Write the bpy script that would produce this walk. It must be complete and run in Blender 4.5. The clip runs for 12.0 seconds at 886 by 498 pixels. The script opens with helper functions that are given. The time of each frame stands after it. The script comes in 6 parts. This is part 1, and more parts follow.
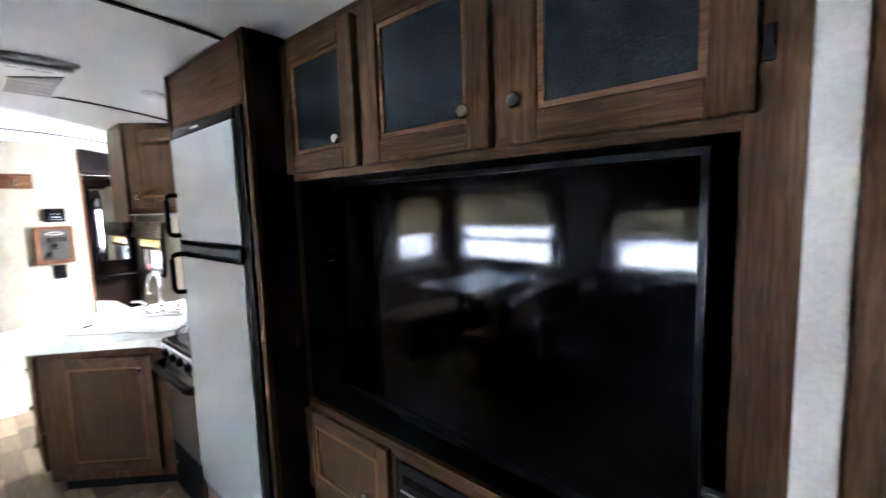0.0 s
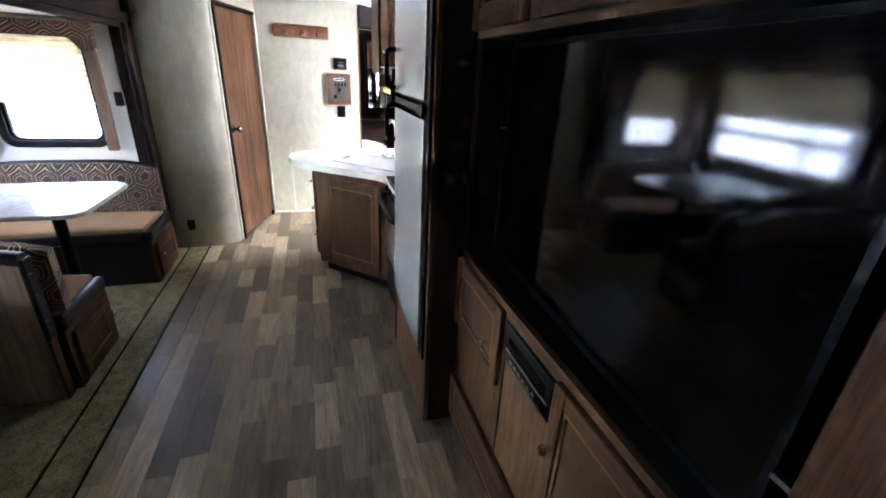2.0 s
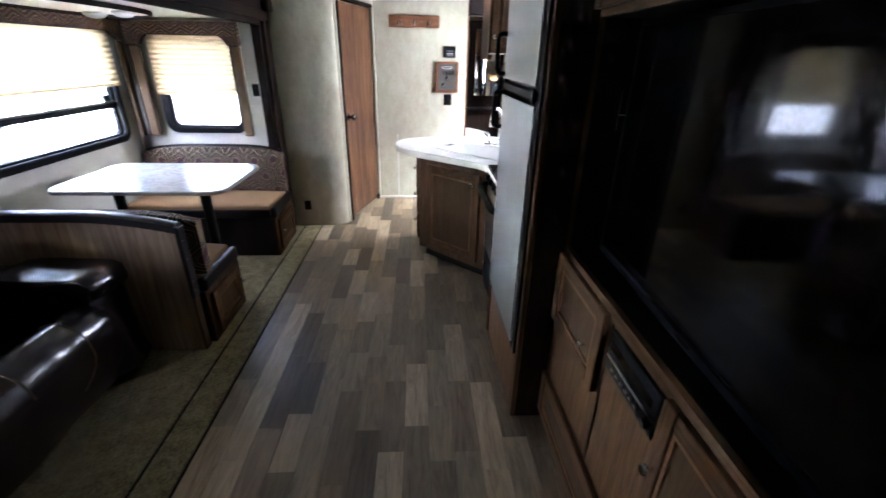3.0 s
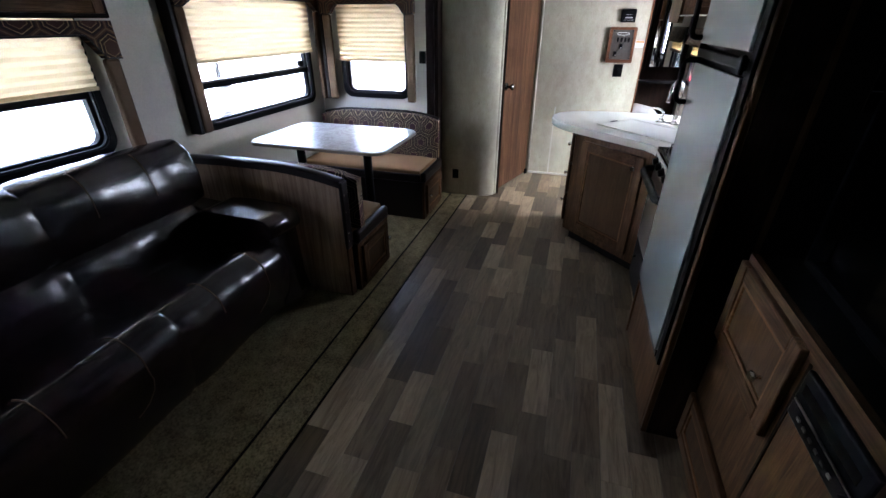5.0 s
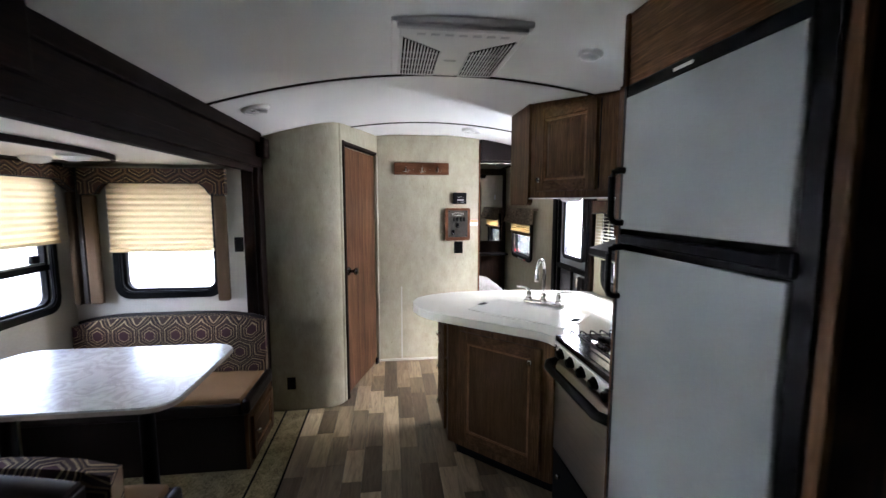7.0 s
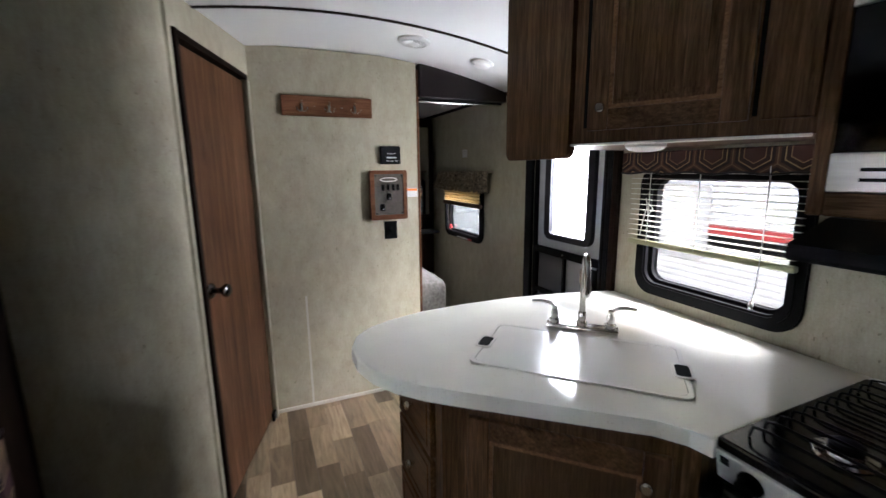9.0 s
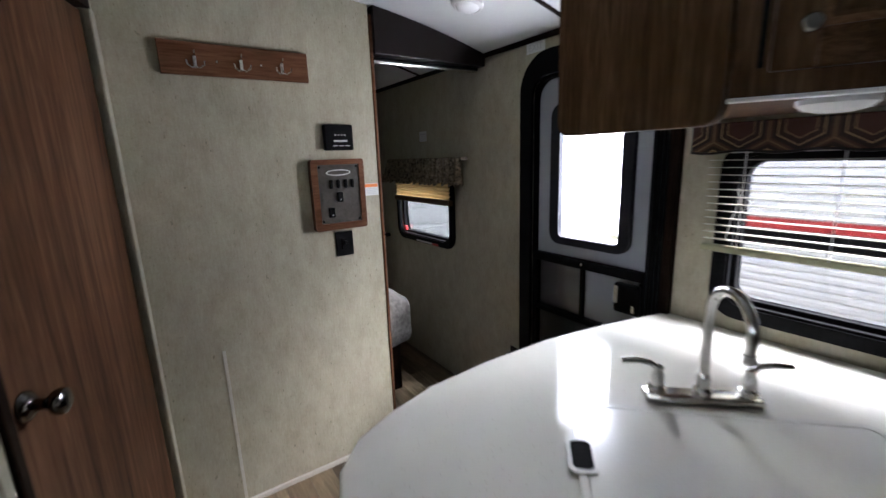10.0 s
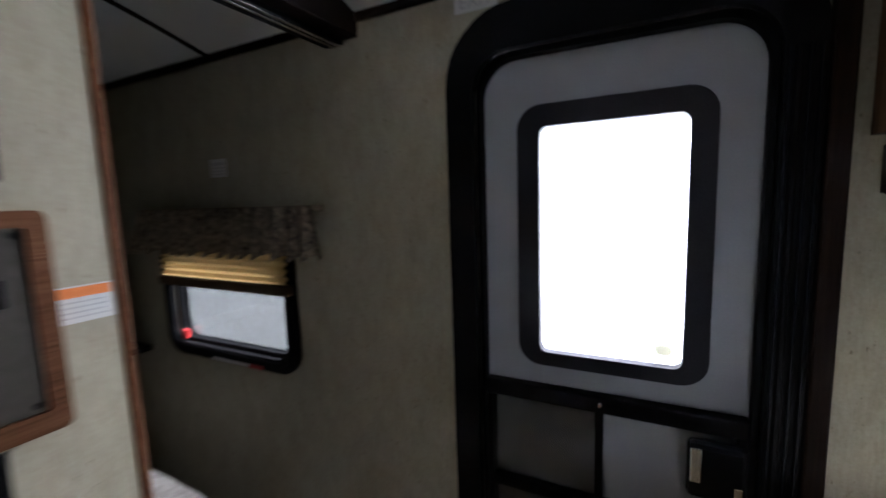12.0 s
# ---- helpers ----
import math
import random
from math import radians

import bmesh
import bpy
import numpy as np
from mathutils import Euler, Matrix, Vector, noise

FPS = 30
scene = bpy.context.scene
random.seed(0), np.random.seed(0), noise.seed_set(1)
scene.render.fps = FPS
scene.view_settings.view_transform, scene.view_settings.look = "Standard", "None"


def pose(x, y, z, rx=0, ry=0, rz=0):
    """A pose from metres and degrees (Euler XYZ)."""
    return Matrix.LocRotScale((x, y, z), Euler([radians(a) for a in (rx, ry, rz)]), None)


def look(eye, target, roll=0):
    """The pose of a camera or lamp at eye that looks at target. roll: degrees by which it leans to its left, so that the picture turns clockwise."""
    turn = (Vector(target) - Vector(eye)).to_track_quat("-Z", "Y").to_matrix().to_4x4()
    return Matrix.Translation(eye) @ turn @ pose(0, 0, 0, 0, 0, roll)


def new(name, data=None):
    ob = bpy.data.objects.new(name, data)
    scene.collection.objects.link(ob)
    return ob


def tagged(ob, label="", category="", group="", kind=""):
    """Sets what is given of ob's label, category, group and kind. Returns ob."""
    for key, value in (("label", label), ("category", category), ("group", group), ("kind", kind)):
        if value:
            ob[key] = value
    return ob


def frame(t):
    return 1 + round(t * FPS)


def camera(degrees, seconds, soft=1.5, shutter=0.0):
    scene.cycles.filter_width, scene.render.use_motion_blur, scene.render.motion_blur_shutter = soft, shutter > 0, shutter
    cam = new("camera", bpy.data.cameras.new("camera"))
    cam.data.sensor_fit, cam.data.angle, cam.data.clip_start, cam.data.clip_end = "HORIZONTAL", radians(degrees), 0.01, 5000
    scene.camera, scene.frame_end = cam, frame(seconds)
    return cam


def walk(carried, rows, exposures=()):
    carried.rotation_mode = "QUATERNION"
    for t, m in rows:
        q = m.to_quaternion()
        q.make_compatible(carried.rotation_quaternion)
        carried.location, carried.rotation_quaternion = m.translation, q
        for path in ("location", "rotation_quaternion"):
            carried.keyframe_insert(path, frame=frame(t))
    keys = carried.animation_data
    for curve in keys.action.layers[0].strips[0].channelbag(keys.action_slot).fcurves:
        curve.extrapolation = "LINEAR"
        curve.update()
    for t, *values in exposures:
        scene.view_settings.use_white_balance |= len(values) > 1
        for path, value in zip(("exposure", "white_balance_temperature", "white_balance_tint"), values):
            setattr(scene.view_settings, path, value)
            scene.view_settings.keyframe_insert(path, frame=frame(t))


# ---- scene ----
from mathutils.bvhtree import BVHTree

# The living end of a travel trailer. +x runs to the rear, -x to the bedroom, +y to the entry side, -y into the slide-out.
LENS = 92.9
cam = camera(LENS, 12.0, soft=1.5, shutter=0.4)
PATH = [
    (0, (0.559, 0.645, 1.539), (-0.752, 2.141, 1.328), -1.8),
    (0.5, (0.582, 0.755, 1.526), (-1.044, 1.898, 1.302), -0.5),
    (1, (0.657, 0.864, 1.523), (-1.149, 1.652, 1.181), 1.4),
    (1.5, (0.714, 0.854, 1.538), (-1.066, 1.524, 0.918), 2.5),
    (2, (0.703, 0.857, 1.525), (-1.056, 1.408, 0.75), 2.9),
    (2.5, (0.683, 0.851, 1.521), (-1.113, 1.186, 0.706), 2.7),
    (3, (0.677, 0.844, 1.518), (-1.137, 0.955, 0.682), 1.1),
    (3.5, (0.665, 0.831, 1.519), (-1.123, 0.593, 0.655), -1.0),
    (5.5, (0.548, 0.793, 1.493), (-1.138, 0.269, 0.554), -0.2),
    (6, (0.376, 0.651, 1.497), (-1.516, 0.453, 0.88), -0.3),
    (6.5, (0.166, 0.559, 1.505), (-1.815, 0.725, 1.287), -0.3),
    (7, (-0.148, 0.511, 1.507), (-2.12, 0.759, 1.289), 0.1),
    (9, (-1.512, 0.407, 1.461), (-3.317, 1.184, 1.089), -0.6),
    (9.5, (-1.889, 0.391, 1.446), (-3.559, 1.417, 1.052), -1.3),
    (10, (-2.279, 0.471, 1.452), (-3.897, 1.567, 1.025), -2.0),
    (10.5, (-2.638, 0.505, 1.504), (-4.248, 1.616, 1.086), -1.6),
    (11, (-2.936, 0.541, 1.547), (-4.515, 1.727, 1.227), -2.8),
    (11.5, (-3.145, 0.726, 1.532), (-4.534, 2.131, 1.223), -1.9),
    (12, (-3.316, 0.995, 1.456), (-4.221, 2.762, 1.216), -1.9),
]
EXPOSURES = [(0.0, 7.1, 5550, 16), (1.0, 7.1, 5450, 16), (2.0, 6.85, 5450, 16), (3.0, 6.6, 5450, 16), (3.7, 6.3, 5450, 16), (5.5, 5.75, 5400, 16), (6.5, 5.75, 5750, 16), (9.0, 4.95, 5900, 16), (10.0, 4.5, 5750, 16), (11.0, 3.78, 5800, 16), (12.0, 4.1, 5700, 16)]
walk(cam, [(t, look(eye, target, roll)) for t, eye, target, roll in PATH], EXPOSURES)

# ---- daylight: a bright overcast sky ----
world = bpy.data.worlds.new("overcast_sky")
scene.world = world
world.use_nodes = True
wn, wl = world.node_tree.nodes, world.node_tree.links
wn.clear()
sky = wn.new("ShaderNodeTexSky")
sky.sky_type = "NISHITA"
sky.sun_disc = False
sky.sun_elevation, sky.sun_rotation = radians(45), radians(35)
sky.dust_density = 4.0
pale = wn.new("ShaderNodeHueSaturation")
pale.inputs["Saturation"].default_value = 0.3
wbg = wn.new("ShaderNodeBackground")
wbg.inputs["Strength"].default_value = 0.15
wout = wn.new("ShaderNodeOutputWorld")
wl.new(sky.outputs[0], pale.inputs["Color"])
wl.new(pale.outputs[0], wbg.inputs["Color"])
wl.new(wbg.outputs[0], wout.inputs["Surface"])
sun = new("sun", bpy.data.lights.new("sun", "SUN"))
sun.data.energy, sun.data.angle, sun.data.color = 2.7, radians(85), (1.0, 0.97, 0.93)
sun.matrix_world = look((0, 0, 0), (-math.sin(radians(35)), -math.cos(radians(35)), -1.0))


# ---- materials ----
def material(name, rough=0.5, metal=0.0, spec=0.5):
    m = bpy.data.materials.new(name)
    m.use_nodes = True
    b = m.node_tree.nodes["Principled BSDF"]
    b.inputs["Roughness"].default_value, b.inputs["Metallic"].default_value = rough, metal
    b.inputs["Specular IOR Level"].default_value = spec
    return m, m.node_tree.nodes, m.node_tree.links, b


def coords(n, l, scale=(1, 1, 1), rot=(0, 0, 0)):
    tc, mp = n.new("ShaderNodeTexCoord"), n.new("ShaderNodeMapping")
    mp.inputs["Scale"].default_value, mp.inputs["Rotation"].default_value = scale, rot
    l.new(tc.outputs["Object"], mp.inputs["Vector"])
    return mp.outputs["Vector"]


def noise_tex(n, l, vec, scale, detail=4.0, rough=0.55, dist=0.0):
    t = n.new("ShaderNodeTexNoise")
    t.inputs["Scale"].default_value, t.inputs["Detail"].default_value = scale, detail
    t.inputs["Roughness"].default_value, t.inputs["Distortion"].default_value = rough, dist
    l.new(vec, t.inputs["Vector"])
    return t.outputs["Fac"]


def ramp(n, l, fac, stops, mode="LINEAR"):
    r = n.new("ShaderNodeValToRGB")
    r.color_ramp.interpolation = mode
    while len(r.color_ramp.elements) < len(stops):
        r.color_ramp.elements.new(0.5)
    for e, (p, c) in zip(r.color_ramp.elements, stops):
        e.position, e.color = p, (*c, 1)
    l.new(fac, r.inputs["Fac"])
    return r.outputs["Color"]


def mix(n, l, kind, fac, a, b):
    m = n.new("ShaderNodeMix")
    m.data_type, m.blend_type = "RGBA", kind
    for sock, v in ((m.inputs["Factor"], fac), (m.inputs["A"], a), (m.inputs["B"], b)):
        if isinstance(v, (int, float)):
            sock.default_value = v
        elif isinstance(v, tuple):
            sock.default_value = (*v, 1)
        else:
            l.new(v, sock)
    return m.outputs["Result"]


def calc(n, l, op, a, b=0.0, c=0.0):
    m = n.new("ShaderNodeMath")
    m.operation = op
    for sock, v in zip(m.inputs, (a, b, c)):
        if isinstance(v, (int, float)):
            sock.default_value = v
        else:
            l.new(v, sock)
    return m.outputs[0]


def bump(n, l, b, height, strength=0.2, dist=0.002):
    k = n.new("ShaderNodeBump")
    k.inputs["Strength"].default_value, k.inputs["Distance"].default_value = strength, dist
    l.new(height, k.inputs["Height"])
    l.new(k.outputs["Normal"], b.inputs["Normal"])


def speckled(name, dark, light, scale, rough=0.5, metal=0.0, relief=0.1, stretch=(1, 1, 1), spec=0.5, coarse=2.5):
    """A surface with fine grain and broad cloudy variation."""
    m, n, l, b = material(name, rough, metal, spec)
    v = coords(n, l, stretch)
    fine, broad = noise_tex(n, l, v, scale), noise_tex(n, l, v, coarse, 3)
    both = mix(n, l, "MIX", 0.35, fine, broad)
    l.new(ramp(n, l, both, [(0.3, dark), (0.7, light)]), b.inputs["Base Color"])
    bump(n, l, b, fine, relief)
    l.new(calc(n, l, "MULTIPLY_ADD", broad, 0.16, rough - 0.08), b.inputs["Roughness"])
    return m


def wood(name, dark, mid, light, along="z", rough=0.5, scale=1.0, spec=0.05):
    """Straight-grained wood with pores, cathedral bands and slow colour change, grain running along one axis."""
    m, n, l, b = material(name, rough, 0.0, spec)
    st = {"x": (0.05, 1, 1), "y": (1, 0.05, 1), "z": (1, 1, 0.05)}[along]
    st = tuple(c * scale for c in st)
    v = coords(n, l, st)
    grain = noise_tex(n, l, v, 125, 6, 0.72, 0.7)
    band = noise_tex(n, l, v, 11, 4, 0.6, 1.6)
    pore = noise_tex(n, l, v, 190, 2, 0.6)
    cloud = noise_tex(n, l, coords(n, l), 2.6, 3)
    g = mix(n, l, "MIX", 0.36, grain, band)
    c = ramp(n, l, g, [(0.33, dark), (0.5, mid), (0.67, light)])
    p = ramp(n, l, pore, [(0.36, (0.4, 0.37, 0.35)), (0.48, (1, 1, 1))])
    c = mix(n, l, "MULTIPLY", 0.4, c, p)
    l.new(mix(n, l, "MULTIPLY", 0.6, c, ramp(n, l, cloud, [(0.35, (0.6, 0.57, 0.54)), (0.65, (1.12, 1.1, 1.08))])), b.inputs["Base Color"])
    bump(n, l, b, grain, 0.16, 0.001)
    return m


def hexes(name, axes, size, stops, rough=0.85, seedoff=0.0, lean=""):
    """Woven upholstery with nested hexagons; axes names the two world axes of the cloth."""
    m, n, l, b = material(name, rough)
    tc, sp = n.new("ShaderNodeTexCoord"), n.new("ShaderNodeSeparateXYZ")
    l.new(tc.outputs["Object"], sp.inputs[0])
    px = calc(n, l, "MULTIPLY_ADD", sp.outputs[axes[0].upper()], 1 / size, 50.0 + seedoff)
    rise = sp.outputs[axes[1].upper()]
    if lean:
        rise = calc(n, l, "ADD", rise, calc(n, l, "MULTIPLY", sp.outputs[lean.upper()], 0.9))
    py = calc(n, l, "MULTIPLY_ADD", rise, 1 / size, 50.0)
    R3 = 3 ** 0.5
    ax = calc(n, l, "SUBTRACT", calc(n, l, "FLOORED_MODULO", px, 1.0), 0.5)
    ay = calc(n, l, "SUBTRACT", calc(n, l, "FLOORED_MODULO", py, R3), R3 / 2)
    bx = calc(n, l, "SUBTRACT", calc(n, l, "FLOORED_MODULO", calc(n, l, "SUBTRACT", px, 0.5), 1.0), 0.5)
    by = calc(n, l, "SUBTRACT", calc(n, l, "FLOORED_MODULO", calc(n, l, "SUBTRACT", py, R3 / 2), R3), R3 / 2)

    def hexd(x, y):
        x, y = calc(n, l, "ABSOLUTE", x), calc(n, l, "ABSOLUTE", y)
        slant = calc(n, l, "ADD", calc(n, l, "MULTIPLY", x, 0.5), calc(n, l, "MULTIPLY", y, R3 / 2))
        return calc(n, l, "MAXIMUM", x, slant)

    d = calc(n, l, "MINIMUM", hexd(ax, ay), hexd(bx, by))
    cloth = ramp(n, l, calc(n, l, "MULTIPLY", d, 2.0), stops, "CONSTANT")
    patch = noise_tex(n, l, coords(n, l), 0.9 / size, 1)
    tint = ramp(n, l, patch, [(0.35, (0.75, 0.6, 0.55)), (0.5, (1, 0.95, 0.85)), (0.66, (0.7, 0.68, 0.62))])
    weave = noise_tex(n, l, coords(n, l), 700, 2)
    c = mix(n, l, "MULTIPLY", 0.8, cloth, tint)
    l.new(mix(n, l, "MULTIPLY", 0.35, c, ramp(n, l, weave, [(0.3, (0.5, 0.5, 0.5)), (0.6, (1, 1, 1))])), b.inputs["Base Color"])
    bump(n, l, b, weave, 0.25, 0.001)
    return m


def linen_wall():
    """Vinyl wallpaper printed like mottled parchment, greenish beige, with fine dark flecks."""
    m, n, l, b = material("mottled_wallpaper", 0.6, 0.0, 0.3)
    fine = noise_tex(n, l, coords(n, l), 170, 3)
    weave = noise_tex(n, l, coords(n, l, (5, 5, 0.8)), 30, 3)
    cl = noise_tex(n, l, coords(n, l, (1, 1, 0.55)), 16, 5, 0.65)
    g = mix(n, l, "MIX", 0.45, mix(n, l, "MIX", 0.5, fine, weave), cl)
    c = ramp(n, l, g, [(0.34, (0.3, 0.272, 0.192)), (0.5, (0.378, 0.346, 0.253)), (0.66, (0.45, 0.417, 0.316))])
    fleck = ramp(n, l, noise_tex(n, l, coords(n, l, (1, 1, 0.6)), 95, 2, 0.5), [(0.24, (0.5, 0.47, 0.42)), (0.31, (1, 1, 1))])
    l.new(mix(n, l, "MULTIPLY", 0.8, c, fleck), b.inputs["Base Color"])
    bump(n, l, b, fine, 0.08, 0.001)
    return m


def plank_vinyl(name, along_island=False):
    """Printed wood-plank vinyl, each plank of its own tone."""
    m, n, l, b = material(name, 0.4, 0.0, 0.22)
    if along_island:
        rnd = n.new("ShaderNodeNewGeometry").outputs["Random Per Island"]
    else:
        rnd = n.new("ShaderNodeObjectInfo").outputs["Random"]
    tone = ramp(n, l, rnd, [(0.0, (0.1, 0.074, 0.045)), (0.13, (0.165, 0.125, 0.078)), (0.34, (0.245, 0.19, 0.12)), (0.54, (0.32, 0.25, 0.16)), (0.7, (0.2, 0.148, 0.093)), (0.84, (0.39, 0.305, 0.198))], "CONSTANT")
    shift = calc(n, l, "MULTIPLY", rnd, 37.0)

    def moved(v):
        a = n.new("ShaderNodeVectorMath")
        l.new(v, a.inputs[0])
        l.new(shift, a.inputs[1])
        return a.outputs[0]

    grain = noise_tex(n, l, moved(coords(n, l, (0.11, 1, 1))), 30, 7, 0.72, 1.4)
    smear = noise_tex(n, l, moved(coords(n, l, (0.3, 1, 1))), 8, 3)
    c = mix(n, l, "MULTIPLY", 0.75, tone, ramp(n, l, grain, [(0.34, (0.48, 0.45, 0.41)), (0.6, (1.2, 1.18, 1.15))]))
    l.new(mix(n, l, "MULTIPLY", 0.5, c, ramp(n, l, smear, [(0.3, (0.7, 0.68, 0.66)), (0.7, (1.15, 1.12, 1.1))])), b.inputs["Base Color"])
    bump(n, l, b, grain, 0.1, 0.001)
    l.new(calc(n, l, "MULTIPLY_ADD", smear, 0.2, 0.3), b.inputs["Roughness"])
    return m


def leather_mat():
    m, n, l, b = material("dark_leather", 0.21, 0, 0.85)
    v = coords(n, l)
    vo = n.new("ShaderNodeTexVoronoi")
    vo.inputs["Scale"].default_value = 260
    l.new(v, vo.inputs["Vector"])
    crease = noise_tex(n, l, v, 14, 5, 0.6, 1.0)
    cl = noise_tex(n, l, v, 3, 3)
    l.new(ramp(n, l, cl, [(0.3, (0.004, 0.0018, 0.0024)), (0.7, (0.0095, 0.004, 0.005))]), b.inputs["Base Color"])
    h = mix(n, l, "MIX", 0.75, vo.outputs["Distance"], crease)
    bump(n, l, b, h, 0.22, 0.004)
    return m


def marble_mat():
    m, n, l, b = material("marbled_laminate", 0.27, 0.0, 0.4)
    v = coords(n, l)
    vein = noise_tex(n, l, v, 9, 6, 0.6, 1.2)
    c = noise_tex(n, l, v, 2.2, 3)
    base = ramp(n, l, c, [(0.3, (0.42, 0.43, 0.435)), (0.7, (0.56, 0.57, 0.565))])
    l.new(mix(n, l, "MULTIPLY", 0.48, base, ramp(n, l, vein, [(0.4, (1.05, 1.05, 1.05)), (0.5, (0.55, 0.53, 0.51)), (0.58, (1.05, 1.05, 1.05))])), b.inputs["Base Color"])
    return m


def counter_mat():
    m, n, l, b = material("white_solid_surface", 0.075, 0.0, 0.25)
    vo = n.new("ShaderNodeTexVoronoi")
    vo.inputs["Scale"].default_value = 90
    l.new(coords(n, l), vo.inputs["Vector"])
    specks = ramp(n, l, vo.outputs["Distance"], [(0.05, (0.45, 0.38, 0.3)), (0.13, (1, 1, 1))])
    cl = ramp(n, l, noise_tex(n, l, coords(n, l), 3, 3), [(0.3, (0.74, 0.725, 0.645)), (0.7, (0.82, 0.805, 0.72))])
    l.new(mix(n, l, "MULTIPLY", 0.85, cl, specks), b.inputs["Base Color"])
    return m


def shade_mat(name, low, high, share=0.065):
    """Backlit pleated cloth: part diffuse, part translucent."""
    m, n, l, b = material(name, 0.9, 0.0, 0.1)
    out = n["Material Output"]
    tr = n.new("ShaderNodeBsdfTranslucent")
    c = ramp(n, l, noise_tex(n, l, coords(n, l), 400, 2), [(0.3, low), (0.7, high)])
    l.new(c, b.inputs["Base Color"])
    l.new(c, tr.inputs["Color"])
    ms = n.new("ShaderNodeMixShader")
    ms.inputs[0].default_value = share
    l.new(b.outputs[0], ms.inputs[1])
    l.new(tr.outputs[0], ms.inputs[2])
    l.new(ms.outputs[0], out.inputs["Surface"])
    return m


def glass_mat(name, tint=(1, 1, 1)):
    m, n, l, b = material(name, 0.02)
    tp, gl, ms, lw = n.new("ShaderNodeBsdfTransparent"), n.new("ShaderNodeBsdfGlossy"), n.new("ShaderNodeMixShader"), n.new("ShaderNodeLayerWeight")
    tp.inputs["Color"].default_value = (*tint, 1)
    gl.inputs["Roughness"].default_value = 0.02
    l.new(calc(n, l, "MULTIPLY_ADD", calc(n, l, "POWER", lw.outputs["Facing"], 5.0), 0.9, 0.03), ms.inputs[0])
    l.new(tp.outputs[0], ms.inputs[1])
    l.new(gl.outputs[0], ms.inputs[2])
    l.new(ms.outputs[0], n["Material Output"].inputs["Surface"])
    return m


def frosted_mat():
    m, n, l, b = material("frosted_door_glass", 0.6)
    tr, tp, ms = n.new("ShaderNodeBsdfTranslucent"), n.new("ShaderNodeBsdfTransparent"), n.new("ShaderNodeMixShader")
    tr.inputs["Color"].default_value = (0.92, 0.93, 0.95, 1)
    ms.inputs[0].default_value = 0.6
    l.new(tr.outputs[0], ms.inputs[1])
    l.new(tp.outputs[0], ms.inputs[2])
    l.new(ms.outputs[0], n["Material Output"].inputs["Surface"])
    return m


def screen_mat():
    """Fine insect mesh: mostly see-through, dark."""
    m, n, l, b = material("insect_screen", 0.7)
    b.inputs["Base Color"].default_value = (0.03, 0.03, 0.03, 1)
    tp, ms = n.new("ShaderNodeBsdfTransparent"), n.new("ShaderNodeMixShader")
    ms.inputs[0].default_value = 0.5
    l.new(b.outputs[0], ms.inputs[1])
    l.new(tp.outputs[0], ms.inputs[2])
    l.new(ms.outputs[0], n["Material Output"].inputs["Surface"])
    return m


M_WALL = linen_wall()
M_SLIDEWALL = speckled("pale_wall_panel", (0.45, 0.43, 0.37), (0.56, 0.54, 0.47), 120, 0.6, relief=0.08)
M_CEIL = speckled("white_ceiling_panel", (0.7, 0.71, 0.7), (0.78, 0.79, 0.77), 160, 0.55, relief=0.06)
M_SLIDECEIL = speckled("cream_ceiling_panel", (0.66, 0.63, 0.54), (0.74, 0.71, 0.62), 160, 0.55, relief=0.06)
M_WOODV = wood("walnut_cabinet_upright", (0.028, 0.0128, 0.0056), (0.083, 0.0435, 0.02), (0.155, 0.09, 0.044), "z")
M_WOODX = wood("walnut_cabinet_rail", (0.028, 0.0128, 0.0056), (0.083, 0.0435, 0.02), (0.155, 0.09, 0.044), "x")
M_PANELWOOD = wood("walnut_centre_panel", (0.038, 0.0195, 0.009), (0.064, 0.0355, 0.0168), (0.093, 0.055, 0.0275), "z", 0.5, 1.6)
# bead lighter than the frame: its edge highlight is put into the colour
M_BEADWOOD = wood("walnut_bead_highlight", (0.075, 0.037, 0.017), (0.165, 0.09, 0.043), (0.25, 0.145, 0.073), "x")
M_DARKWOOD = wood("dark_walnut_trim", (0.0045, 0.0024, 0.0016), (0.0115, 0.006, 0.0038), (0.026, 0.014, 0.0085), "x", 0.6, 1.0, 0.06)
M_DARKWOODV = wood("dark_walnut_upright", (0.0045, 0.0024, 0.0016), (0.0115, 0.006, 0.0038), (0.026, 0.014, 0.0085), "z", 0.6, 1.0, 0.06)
M_DOORWOOD = wood("russet_door_veneer", (0.034, 0.0145, 0.0068), (0.1, 0.047, 0.0235), (0.2, 0.108, 0.06), "z", 0.45, 0.3)
M_RAILWOOD = wood("russet_rail", (0.085, 0.036, 0.018), (0.13, 0.058, 0.03), (0.18, 0.088, 0.045), "y", 0.45)
M_DIVWOOD = wood("grey_brown_veneer", (0.13, 0.082, 0.048), (0.28, 0.188, 0.12), (0.43, 0.31, 0.21), "z", 0.45, 0.3)
M_BLACK = speckled("black_plastic", (0.002, 0.002, 0.0022), (0.005, 0.005, 0.0055), 300, 0.45, spec=0.08)
M_BLACKMETAL = speckled("black_window_frame", (0.002, 0.002, 0.0025), (0.005, 0.005, 0.0055), 200, 0.58, spec=0.07)
M_SURROUND = speckled("dark_grey_foam", (0.018, 0.018, 0.021), (0.03, 0.03, 0.035), 300, 0.7, spec=0.1)
